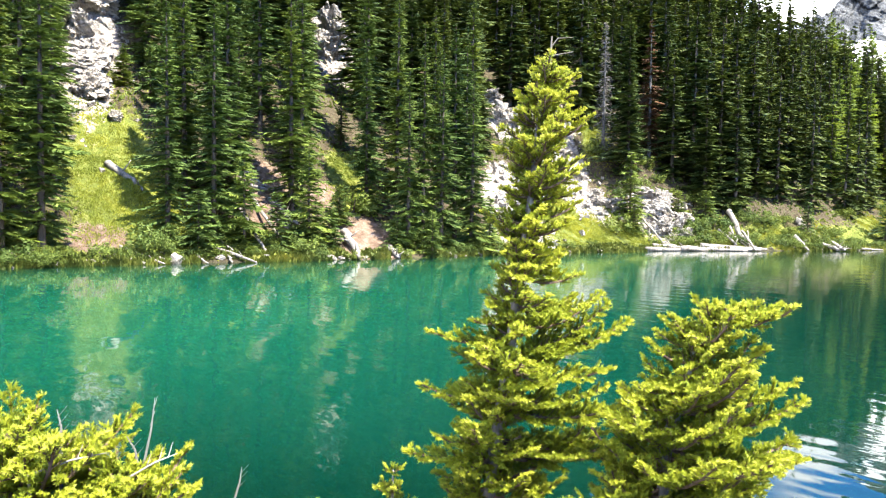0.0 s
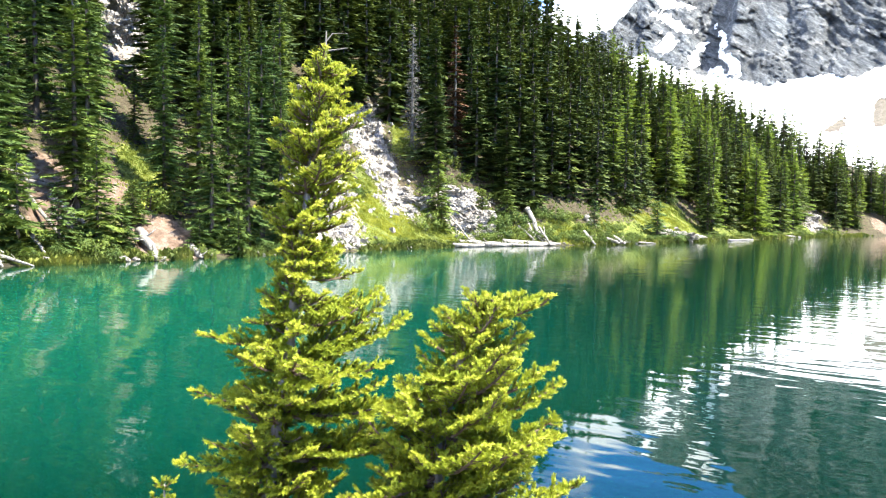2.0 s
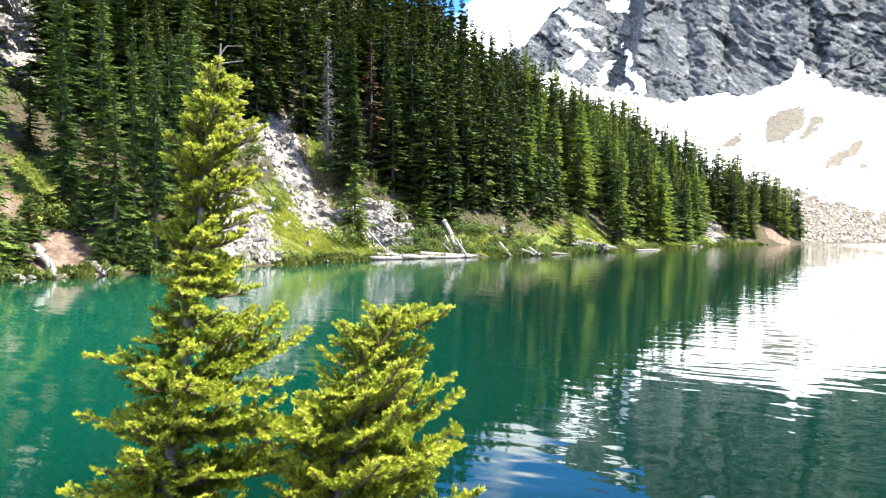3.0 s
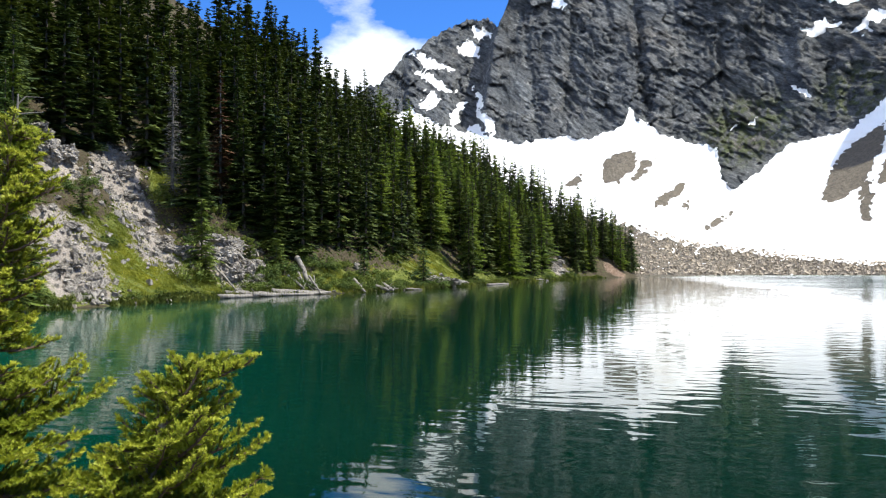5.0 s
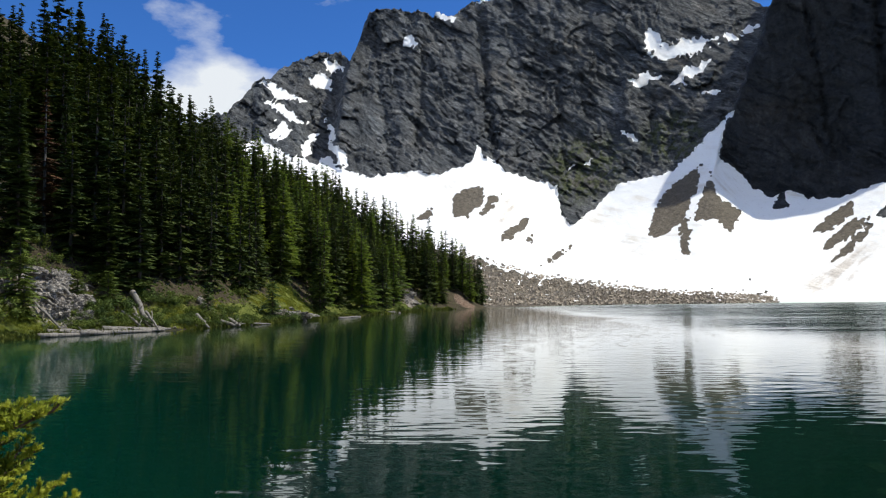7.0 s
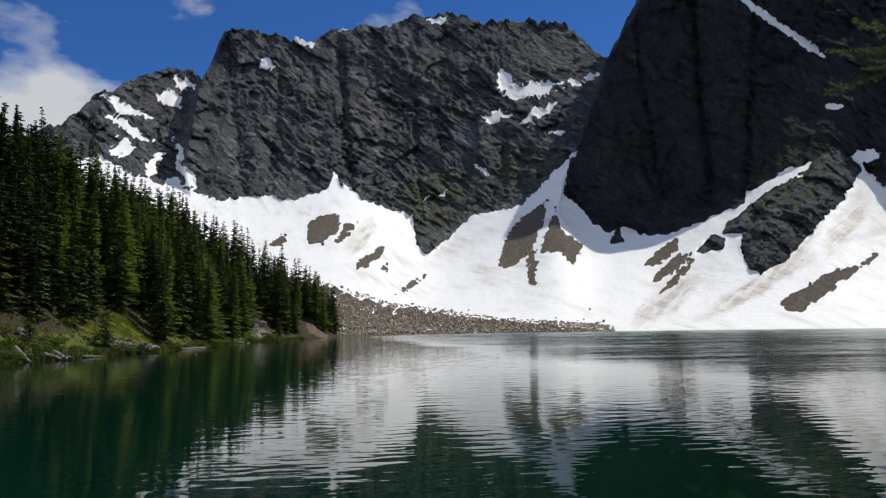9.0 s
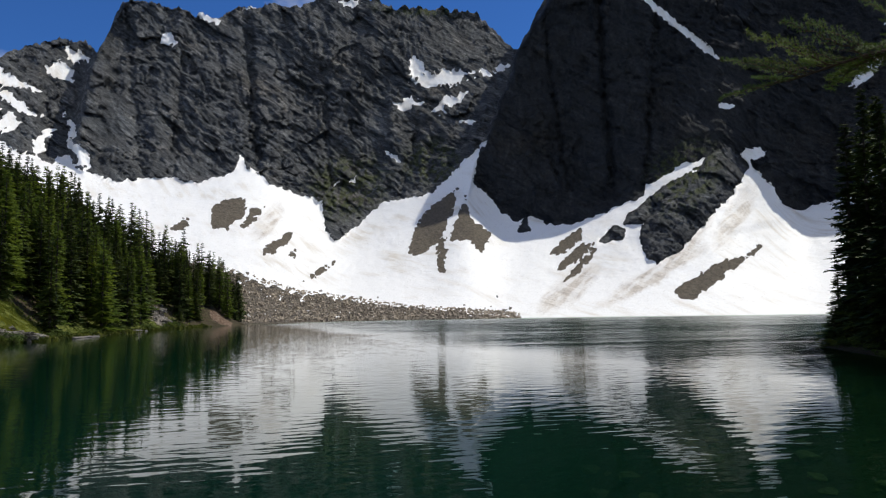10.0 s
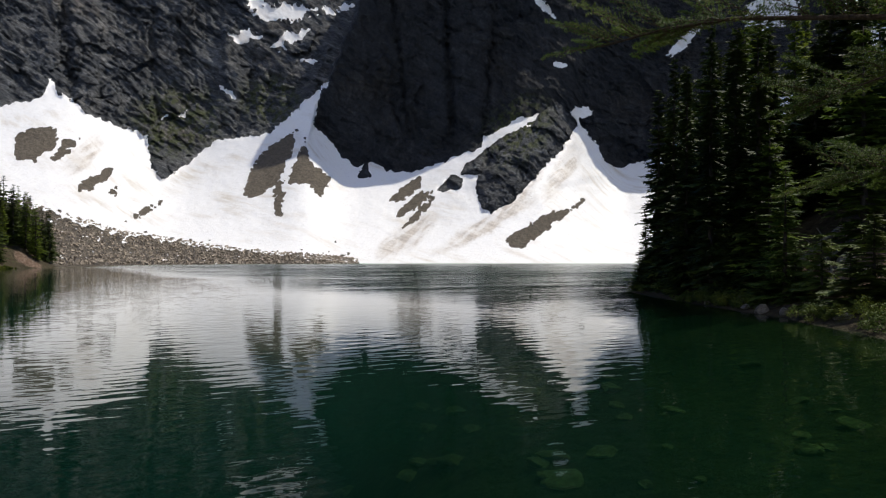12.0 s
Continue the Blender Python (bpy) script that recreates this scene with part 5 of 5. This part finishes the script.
SHRUBS = [shrub(100 + k) for k in range(5)]
used_shrubs = set()


def bush(x, y, size):
    src = srng.choice(SHRUBS)
    m = Matrix.Translation((x, y, float(ground_height(x, y)) - 0.05)) @ Matrix.Rotation(srng.uniform(0, 6.28), 4, "Z")
    ob = src
    if src.name in used_shrubs:
        ob = copy_thing(src, m)
    used_shrubs.add(src.name)
    ob.matrix_basis = m @ Matrix.Diagonal((size * srng.uniform(0.9, 1.3), size * srng.uniform(0.9, 1.3), size * srng.uniform(0.75, 1.1), 1))


for az, r, size in ((76.9, 51.6, 2.6), (76.0, 51.0, 1.8), (61.5, 61, 2.2), (60.6, 61, 1.8), (45.6, 78, 1.2), (33.0, 87, 2.2), (34.2, 85.5, 2.0), (40.2, 79, 2.0), (41.8, 92, 2.2)):
    bush(*at(az, r), size)
for _ in range(170):
    az = srng.uniform(8, 94)
    r = float(table(az, SHORE_LEFT)) + srng.uniform(0.1, 3.2)
    if any(blob(*[np.array([q]) for q in at(az, r)], *s)[0] > 0.6 for s in SOILS):
        continue
    if 28 < az < 49 and srng.random() < 0.55:
        continue
    bush(*at(az, r), srng.uniform(0.35, 0.9) + 0.9 * srng.random() ** 3)
for _ in range(40):
    az = srng.uniform(-66, -39.5)
    r = float(table(az, SHORE_RIGHT[2:7])) + srng.uniform(0.6, 3.0)
    bush(*at(az, r), srng.uniform(0.6, 1.3))
for _ in range(60):
    az = srng.uniform(23.5, 36)
    bush(*at(az, float(table(az, SHORE_LEFT)) + srng.uniform(1.0, 8.0)), srng.uniform(0.6, 1.5))
for _ in range(30):
    az, r = srng.choice([(srng.uniform(27, 40), srng.uniform(86, 93)), (srng.uniform(46, 50), srng.uniform(80, 88)), (srng.uniform(18, 26), srng.uniform(100, 122))])
    if clear_of(*at(az, r), SCREES):
        bush(*at(az, r), srng.uniform(0.8, 1.8))

# meadow plants, uncountable
gv, gf = [], []
for a0, r0_, la, lr, sp in MEADOWS:
    for _ in range(int(520 * la * lr)):
        u, w = srng.gauss(0, 0.62) * la, srng.gauss(0, 0.62) * lr
        c = way(a0) * (r0_ + w) + way(a0 - 90) * u
        gv.append((c.x, c.y, srng.uniform(0.05, 0.14), srng.uniform(0, 6.28)))
gz = ground_height(np.array([g[0] for g in gv]), np.array([g[1] for g in gv]))
mv, mf = [], []
for (x, y, s, a), z in zip(gv, gz):
    if z < 0.1:
        continue
    o = len(mv)
    dx, dy = math.cos(a) * s * 0.7, math.sin(a) * s * 0.7
    mv.extend([(x - dx, y - dy, z - 0.05), (x + dx, y + dy, z - 0.05), (x + dy * 0.6, y - dx * 0.6, z + s), (x - dy, y + dx, z - 0.03), (x + dy, y - dx, z - 0.03), (x - dx * 0.5, y + dy * 0.4, z + s * 0.8)])
    mf.extend([(o, o + 1, o + 2), (o + 3, o + 4, o + 5)])
meadow = mesh_object("meadow_plants", mv, mf, M_MEADOW)
tagged(meadow, "low yellow-green meadow plants on the slope", "plants", kind="stuff")

# low undergrowth between the trees
uv, uf = [], []
ua = [(srng.uniform(8, 92), srng.uniform(1, 30), srng.uniform(0.10, 0.30), srng.uniform(0, 6.28)) for _ in range(15000)]
ux = np.array([at(a, float(table(a, SHORE_LEFT)) + q) for a, q, s, g in ua])
uz = np.where(covered(ux, OPEN_GROUND), -9.0, ground_height(ux[:, 0], ux[:, 1]))
for (x, y), z, (a, q, s, g) in zip(ux, uz, ua):
    if z < 0.15:
        continue
    o = len(uv)
    dx, dy = math.cos(g) * s, math.sin(g) * s
    uv.extend([(x - dx, y - dy, z - 0.05), (x + dx, y + dy, z - 0.05), (x + dy * 0.5, y - dx * 0.5, z + s * 0.9), (x - dy, y + dx, z - 0.03), (x + dy, y - dx, z - 0.03), (x - dx * 0.5, y + dy * 0.4, z + s * 0.7)])
    uf.extend([(o, o + 1, o + 2), (o + 3, o + 4, o + 5)])
under = mesh_object("undergrowth", uv, uf, M_BUSH)
tagged(under, "low green undergrowth on the forest floor", "plants", kind="stuff")

# grass and sedge hanging over the waterline
ga = [(srng.uniform(7, 94), srng.uniform(-2.6, 1.8), srng.uniform(0.15, 0.5), srng.uniform(0, 6.28)) for _ in range(38000)]
gxy = np.array([at(a, float(table(a, SHORE_LEFT)) + q) for a, q, s, g in ga])
gzz = ground_height(gxy[:, 0], gxy[:, 1])
patchy = fbm(gxy[:, 0] * 0.25, gxy[:, 1] * 0.25, 14, 3)
gzz = np.where((gzz > 0.75) | (patchy < 0.36) | (covered(gxy, SOILS) & (patchy < 0.6)), -9.0, gzz)
wv, wf = [], []
for (x, y), z, (a, q, s, g) in zip(gxy, gzz, ga):
    if z < -0.05:
        continue
    o = len(wv)
    dx, dy = math.cos(g) * s * 0.6, math.sin(g) * s * 0.6
    wv.extend([(x - dx, y - dy, z - 0.1), (x + dx, y + dy, z - 0.1), (x + dy, y - dx, z + s), (x - dy, y + dx, z - 0.08), (x + dy, y - dx, z - 0.08), (x - dx, y + dy, z + s * 0.8)])
    wf.extend([(o, o + 1, o + 2), (o + 3, o + 4, o + 5)])
sedge = mesh_object("shore_grass", wv, wf, M_SEDGE)
tagged(sedge, "mixed green grass and sedge along the waterline", "grass", kind="stuff")


# ---------------------------------------------------------------- the young firs beside the camera
def sprig(verts, faces, tips, rng, a, b, tone=0.5, needle=0.025, per=36):
    """Needles round the shoot from a to b, standing out and brushed up; the newest, at its end, are the palest."""
    ax = b - a
    ln = ax.length
    t = ax.normalized()
    u = t.cross(Vector((0.2, 0.3, 0.93))).normalized()
    w = t.cross(u)
    n = max(10, int(per * ln / 0.06))
    for k in range(n):
        s = (k + rng.random()) / n
        g = rng.uniform(0, 6.28)
        out = (u * math.cos(g) + w * math.sin(g) + Vector((0, 0, 0.30))).normalized()
        p = a + ax * s
        d = (out * (1.0 - 0.45 * s) + t * rng.uniform(0.15, 0.45 + 0.5 * s)).normalized()
        e = p + d * needle * rng.uniform(0.7, 1.15)
        c = d.cross(t).normalized() * 0.0043
        o = len(verts)
        verts.extend([p - c, p + c, e])
        tips.extend([tone * (0.4 + 0.6 * s)] * 2 + [tone * (0.6 + 0.5 * s)])
        faces.append((o, o + 1, o + 2))


def bough_meshes(length, seed):
    """A bough of that length along +x, in flat sprays of stubby shoots: its wood and its needles."""
    r = random.Random(seed)
    wv, wf, nv, nf, tips = [], [], [], [], []
    sag, lift = r.uniform(0.06, 0.14) * length, r.uniform(0.10, 0.26) * length
    bend = r.uniform(-0.10, 0.10) * length
    pts = [Vector((s * length, bend * s * s, -sag * math.sin(s * 2.7) + lift * s * s)) for s in (0, 0.25, 0.5, 0.75, 1.0)]

    def on(s):
        i = min(3, int(s * 4))
        return pts[i].lerp(pts[i + 1], s * 4 - i)
    tube(wv, wf, pts, [0.006 + 0.014 * length * k for k in (1, 0.75, 0.5, 0.25, 0)], 5)
    s, sg = 0.10 + 0.06 * r.random(), 1
    while s < 0.99:
        p = on(s)
        ln = min(0.26, (0.46 * length * (1.02 - s) + 0.045) * r.uniform(0.55, 1.25))
        top = r.random() < 0.38
        d = Vector((0.60, sg * (0.15 if top else 0.78), r.uniform(0.5, 0.9) if top else r.uniform(-0.15, 0.35))).normalized()
        if top:
            ln *= 0.62
        e = p + d * ln + Vector((0, 0, ln * 0.15))
        tube(wv, wf, [p, p.lerp(e, 0.5) - Vector((0, 0, 0.005)), e], [0.005, 0.0035, 0.002], 4)
        tone = 0.25 + 0.75 * s
        sprig(nv, nf, tips, r, p.lerp(e, 0.15), e, tone)
        q = 0.035
        while q < ln - 0.02:
            pp = p.lerp(e, q / ln)
            s2 = r.choice((-1, 1))
            side = Vector((-d.y, d.x, 0)) * s2
            d2 = (d * 0.65 + side * 0.6 + Vector((0, 0, r.uniform(-0.1, 0.65)))).normalized()
            sprig(nv, nf, tips, r, pp, pp + d2 * r.uniform(0.030, 0.058), tone * r.uniform(0.75, 1.1))
            q += r.uniform(0.016, 0.030)
        sg = -sg
        s += r.uniform(0.017, 0.030) / length
    sprig(nv, nf, tips, r, on(0.4), on(1.0), 0.5, per=22)
    for k in (-1, 0, 1):
        sprig(nv, nf, tips, r, on(0.97), on(1.0) + Vector((0.035, 0.022 * k, 0.014)), 1.0)
    out = []
    for nm, v, f, m in (("branch", wv, wf, M_TWIG), ("needles", nv, nf, M_YOUNG)):
        me = bpy.data.meshes.new(nm)
        me.from_pydata(v, [], f)
        me.materials.append(m)
        out.append(me)
    a = out[1].attributes.new("tip", "FLOAT", "POINT")
    a.data.foreach_set("value", tips)
    return out


BOUGH_LENGTHS = (0.16, 0.26, 0.38, 0.54, 0.74)
BOUGHS = [[bough_meshes(ln, 300 + 10 * i + k) for k in range(3)] for i, ln in enumerate(BOUGH_LENGTHS)]


def add_bough(tree, base, az, rise, length, rng, roll=0.0):
    """A bough on a tree: at base, out along the bearing az (degrees), rising by rise degrees."""
    i = min(range(len(BOUGH_LENGTHS)), key=lambda q: abs(math.log(length / BOUGH_LENGTHS[q])))
    wood, needles = rng.choice(BOUGHS[i])
    b = new("branch", wood)
    b.parent = tree
    x = way(az, rise).normalized()
    y = Vector((0, 0, 1)).cross(x).normalized()
    z = x.cross(y)
    k = length / BOUGH_LENGTHS[i]
    b.matrix_basis = Matrix.Translation(base) @ Matrix((x, y, z)).transposed().to_4x4() @ pose(0, 0, 0, roll) @ Matrix.Diagonal((k, k * rng.choice((-1, 1)), k, 1))
    n = new("needles", needles)
    n.parent = b
    return b


def young_fir(x, y, path, radii, whorls, label, seed, name="young_fir", heavy=0.0, heavy_az=-40, fill=0):
    """A small fir with a bent stem; path in metres from its foot. whorls: (height share, boughs, length, rise)."""
    r = random.Random(seed)
    root = new(name)
    root.location = (x, y, float(ground_height(x, y)))
    v, f = [], []
    tube(v, f, path, radii, 9)
    mesh_object("trunk", v, f, M_BARKN, root, smooth=True)
    P = [Vector(p) for p in path]
    cum = [0.0]
    for a, b in zip(P, P[1:]):
        cum.append(cum[-1] + (b - a).length)

    def on(s):
        q = s * cum[-1]
        for i in range(len(P) - 1):
            if q <= cum[i + 1] or i == len(P) - 2:
                return P[i].lerp(P[i + 1], (q - cum[i]) / (cum[i + 1] - cum[i]))
    for s, n, ln, rise in whorls:
        turn = r.uniform(0, 360)
        for k in range(n):
            a = turn + 360 * k / n + r.uniform(-22, 22)
            side = 1 + heavy * math.cos(radians(a - heavy_az))
            add_bough(root, on(min(1, s + r.uniform(-0.014, 0.014))), a, rise + r.uniform(-20, 24), ln * side * r.uniform(0.6, 1.15), r, r.uniform(-22, 22))
    for k in range(fill):
        add_bough(root, on(0.30 + 0.66 * k / fill), r.uniform(0, 360), r.uniform(0, 40), r.uniform(0.14, 0.28), r, r.uniform(-40, 40))
    tagged(root, label, "fir tree", "young firs on the near bank")
    return root, on, r


# the taller young fir: stem leans to the side, crown widest below
fx, fy = at(50.6, 5.05)
fz = float(ground_height(fx, fy))
tip = way(45.7) * 5.1
tipz = EYE_Z + 5.1 * math.tan(radians(13.0)) - fz
lean = Vector((tip.x - fx, tip.y - fy, 0))
stem = [Vector((0, 0, -0.2)), lean * 0.10 + Vector((0, 0, tipz * 0.25)), lean * 0.42 + Vector((0, 0, tipz * 0.5)), lean * 0.72 + Vector((0, 0, tipz * 0.75)), lean * 0.86 + Vector((0, 0, tipz * 0.92)), lean + Vector((0, 0, tipz))]
wh = []
s = 0.20
while s < 0.985:
    ln = float(table(s, [(0.2, 0.62), (0.40, 0.58), (0.54, 0.54), (0.60, 0.34), (0.70, 0.25), (0.78, 0.30), (0.9, 0.24), (1, 0.10)]))
    wh.append((s, 6 if s < 0.6 else 8, ln * (1.0 if s < 0.6 else 0.92), 2 if s < 0.6 else 14))
    s += 0.036
fir_a, on_a, ra = young_fir(fx, fy, stem, [0.065, 0.055, 0.04, 0.028, 0.016, 0.005], wh, "bright yellow-green young fir with a leaning stem beside the water", 401, heavy=0.30, fill=80)
# its longest boughs reach out over the water, away from the lean
for q, az, rise, ln in ((0.52, -42, 6, 0.86), (0.50, -60, -4, 0.74), (0.57, -35, 8, 0.66), (0.42, -45, 2, 0.80), (0.54, 140, -4, 0.58), (0.46, 130, -8, 0.60), (0.36, 145, -10, 0.62), (0.86, -40, 14, 0.40), (0.80, -48, 4, 0.36), (0.74, -38, 6, 0.36), (0.73, 135, 2, 0.32)):
    add_bough(fir_a, on_a(q), az, rise, ln, ra)
# the dead, bent leader at its top
dv, df = [], []
top = stem[-1]
tube(dv, df, [top - Vector((0, 0, 0.1)), top + Vector((0.01, 0, 0.10))], [0.012, 0.005], 5)
tube(dv, df, [top + Vector((0, 0, 0.02)), top + way(-45, 60) * 0.10, top + way(-45, 30) * 0.18], [0.007, 0.005, 0.002], 5)
tube(dv, df, [top - Vector((0, 0, 0.04)), top + way(-45, -4) * 0.16], [0.007, 0.003], 5)
mesh_object("dead_leader", dv, df, M_GREY, fir_a, "dry grey broken leader twigs")

# the shorter one, its top bent over
gx, gy = at(36.6, 4.75)
gz0 = float(ground_height(gx, gy))
b1, b2, b3 = way(34.6) * 4.8, way(33.9) * 4.85, way(28.8) * 4.9
hz = lambda el, d: EYE_Z + d * math.tan(radians(el)) - gz0
stem = [Vector((0, 0, -0.2)), Vector(((b1.x - gx) * 0.3, (b1.y - gy) * 0.3, hz(-17.5, 4.8))), Vector((b1.x - gx, b1.y - gy, hz(-11.8, 4.8))), Vector((b2.x - gx, b2.y - gy, hz(-9.2, 4.85))), Vector(((b2.x + b3.x) / 2 - gx, (b2.y + b3.y) / 2 - gy, hz(-7.6, 4.9))), Vector((b3.x - gx, b3.y - gy, hz(-7.2, 4.9)))]
wh = []
s = 0.22
while s < 0.99:
    ln = float(table(s, [(0.2, 0.85), (0.5, 0.72), (0.68, 0.55), (0.78, 0.34), (0.9, 0.22), (1, 0.14)]))
    wh.append((s, 6 if s < 0.7 else 4, ln * 1.05, 12))
    s += 0.040
fir_b, on_b, rb = young_fir(gx, gy, stem, [0.05, 0.042, 0.032, 0.024, 0.012, 0.004], wh, "bright yellow-green young fir with a bent top beside the water", 402, heavy=0.15, fill=40)
for el, az, ln in ((-10, 26, 0.75), (-12, 20, 0.8), (-15, 10, 0.8), (-9, 40, 0.5)):
    p = on_b(0.62 + (el + 12) * 0.02)
    add_bough(fir_b, p, -60, 10 + (el + 12) * 4, ln, rb)

# low firs at the edge of the bank
for az, r, top_el, w, seed, lab in ((86, 4.3, -15.5, 0.62, 403, "low bright yellow-green fir on the near bank"), (80, 4.2, -19.0, 0.55, 404, "low bright yellow-green fir on the near bank"),
                                    (58.2, 5.2, -20.0, 0.28, 405, "small yellow-green fir tip above the bank"), (64.5, 5.0, -22.2, 0.2, 406, "small yellow-green fir tip above the bank")):
    x, y = at(az, r)
    z = float(ground_height(x, y))
    h = EYE_Z + r * math.tan(radians(top_el)) - z
    n = 7
    young_fir(x, y, [(0, 0, -0.1), (0.02, 0, h * 0.5), (0.0, 0.02, h * 0.97)], [0.03, 0.02, 0.005], [(0.3 + 0.68 * k / n, 5, w * (1.1 - 0.75 * k / n), 14) for k in range(n + 1)], lab, seed)
# bare twigs over the low firs
for k, (az, r, e0, e1, az1) in enumerate(((83.0, 4.2, -17, -14.2, 83.2), (77.5, 4.3, -19, -14.0, 76.6), (77.8, 4.3, -19, -16.6, 78.6), (78.5, 4.1, -19.5, -18.2, 75.0), (70.8, 4.6, -22, -19.6, 70.2), (85, 4.0, -18.4, -17.6, 80))):
    a, b = way(az) * r, way(az1) * r
    za, zb = EYE_Z + r * math.tan(radians(e0)), EYE_Z + r * math.tan(radians(e1))
    v, f = [], []
    g = float(ground_height(a.x, a.y))
    p0, p1, p2 = Vector((0, 0, -0.05)), Vector((0, 0, za - g)), Vector((b.x - a.x, b.y - a.y, zb - g))
    tube(v, f, [p0, p1, p1.lerp(p2, 0.5) + Vector((0.01, 0.01, 0.02)), p2], [0.014, 0.009, 0.006, 0.002], 5)
    for q in (0.35, 0.6, 0.8):
        m = p1.lerp(p2, q)
        tube(v, f, [m, m + Vector((0.05 * (-1) ** k, 0.04, 0.07))], [0.003, 0.001], 4)
    ob = mesh_object("dead_branch", v, f, M_GREY)
    ob.location = (a.x, a.y, g)
    tagged(ob, "bare grey dead twig sticking up from the bank", "twig", "dead twigs on the near bank")


# ---------------------------------------------------------------- the larch whose limb hangs over the water
def larch_spray(seed):
    """A metre of larch twig along +x with tufts of soft needles: wood and needles."""
    r = random.Random(seed)
    wv, wf, nv, nf = [], [], [], []
    pts = [Vector((s, r.uniform(-0.03, 0.03), -0.12 * s * s + r.uniform(-0.015, 0.015))) for s in [0.0] + [0.06 + 0.067 * k for k in range(14)] + [1.0]]
    tube(wv, wf, pts, [0.010 - 0.008 * k / 15 for k in range(16)], 4)

    def tuft(p):
        for _ in range(20):
            d = Vector((r.gauss(0.1, 1), r.gauss(0, 1), r.gauss(0.6, 0.7))).normalized()
            e = p + d * r.uniform(0.030, 0.055)
            c = d.cross(Vector((0.3, 0.5, 0.8))).normalized() * 0.0035
            o = len(nv)
            nv.extend([p - c, p + c, e])
            nf.append((o, o + 1, o + 2))
    for k in range(14):
        s = 0.06 + 0.067 * k
        p = pts[k + 1]
        tuft(p)
        for sg in (-1, 1):
            ln = 0.30 * (1.1 - s) * r.uniform(0.6, 1.2)
            e = p + Vector((ln * 0.6, sg * ln * 0.8, r.uniform(-0.25, 0.15) * ln))
            o = len(wv)
            root_v = (k + 1) * 4 + (0 if sg > 0 else 2)
            wv.extend([e, e + Vector((0, 0.003, 0.001)), p + Vector((0.006, 0, 0))])
            wf.extend([(root_v, o, o + 1), (root_v, o + 2, o), (root_v, o + 1, o + 2), (o, o + 2, o + 1)])
            for q in (0.4, 0.75, 1.0):
                tuft(p.lerp(e, q))
    out = []
    for nm, v, f, m in (("twig", wv, wf, M_TWIG), ("needles", nv, nf, M_LARCH)):
        me = bpy.data.meshes.new(nm)
        me.from_pydata(v, [], f)
        me.materials.append(m)
        out.append(me)
    return out


SPRAYS = [larch_spray(500 + k) for k in range(4)]
lr = random.Random(77)
tx, ty = at(-74, 7.2)
tx += 0.9
larch = new("larch")
larch.location = (tx, ty, float(ground_height(tx, ty)))
v, f = [], []
tube(v, f, [(0, 0, -0.3), (0.05, 0, 3), (0, 0.08, 7), (0.1, 0, 12)], [0.2, 0.16, 0.11, 0.03], 10)
mesh_object("trunk", v, f, M_BARK, larch, smooth=True)
base = larch.location.copy()
for az_path, thick in ((((-74, 7.2, 9), (-64, 7.0, 15.0), (-55, 6.9, 16.6), (-47, 6.8, 17.6), (-42, 6.9, 17.4), (-37, 7.1, 16.4)), 0.035),
                       (((-74, 7.2, 12), (-66, 7.3, 13.4), (-58, 7.4, 12.8), (-52, 7.5, 11.0)), 0.025), (((-74, 7.2, 17), (-64, 7.6, 20.5), (-55, 7.7, 20.5), (-46, 7.8, 19.8)), 0.025),
                       (((-74, 7.2, 4), (-66, 7.4, 7.5), (-60, 7.6, 7.0), (-54, 7.7, 5.5)), 0.022)):
    P = []
    for a, r, e in az_path:
        p = way(a) * r
        P.append(Vector((p.x + 0.9, p.y, EYE_Z + 0.35 + r * math.tan(radians(e)))) - base)
    v, f = [], []
    tube(v, f, P, [thick * (1 - 0.8 * k / (len(P) - 1)) for k in range(len(P))], 7)
    limb = mesh_object("limb", v, f, M_TWIG, larch, smooth=True)
    n = 42
    for k in range(n):
        s = 0.22 + 0.78 * k / (n - 1)
        q = s * (len(P) - 1)
        i = min(len(P) - 2, int(q))
        p = P[i].lerp(P[i + 1], q - i)
        d = (P[i + 1] - P[i]).normalized()
        side = d.cross(Vector((0, 0, 1))).normalized() * lr.choice((-1, 1))
        x = (d * 0.6 + side * lr.uniform(0.2, 0.9) + Vector((0, 0, lr.uniform(-0.1, 0.75)))).normalized()
        y = Vector((0, 0, 1)).cross(x).normalized()
        z = x.cross(y)
        wood, nd = lr.choice(SPRAYS)
        t = new("twig", wood)
        t.parent = limb
        kk = lr.uniform(0.4, 0.85)
        t.matrix_basis = Matrix.Translation(p) @ Matrix((x, y, z)).transposed().to_4x4() @ Matrix.Diagonal((kk, kk, kk, 1))
        nn = new("needles", nd)
        nn.parent = limb
        nn.matrix_basis = t.matrix_basis
tagged(larch, "larch with a long limb hanging over the lake", "larch")
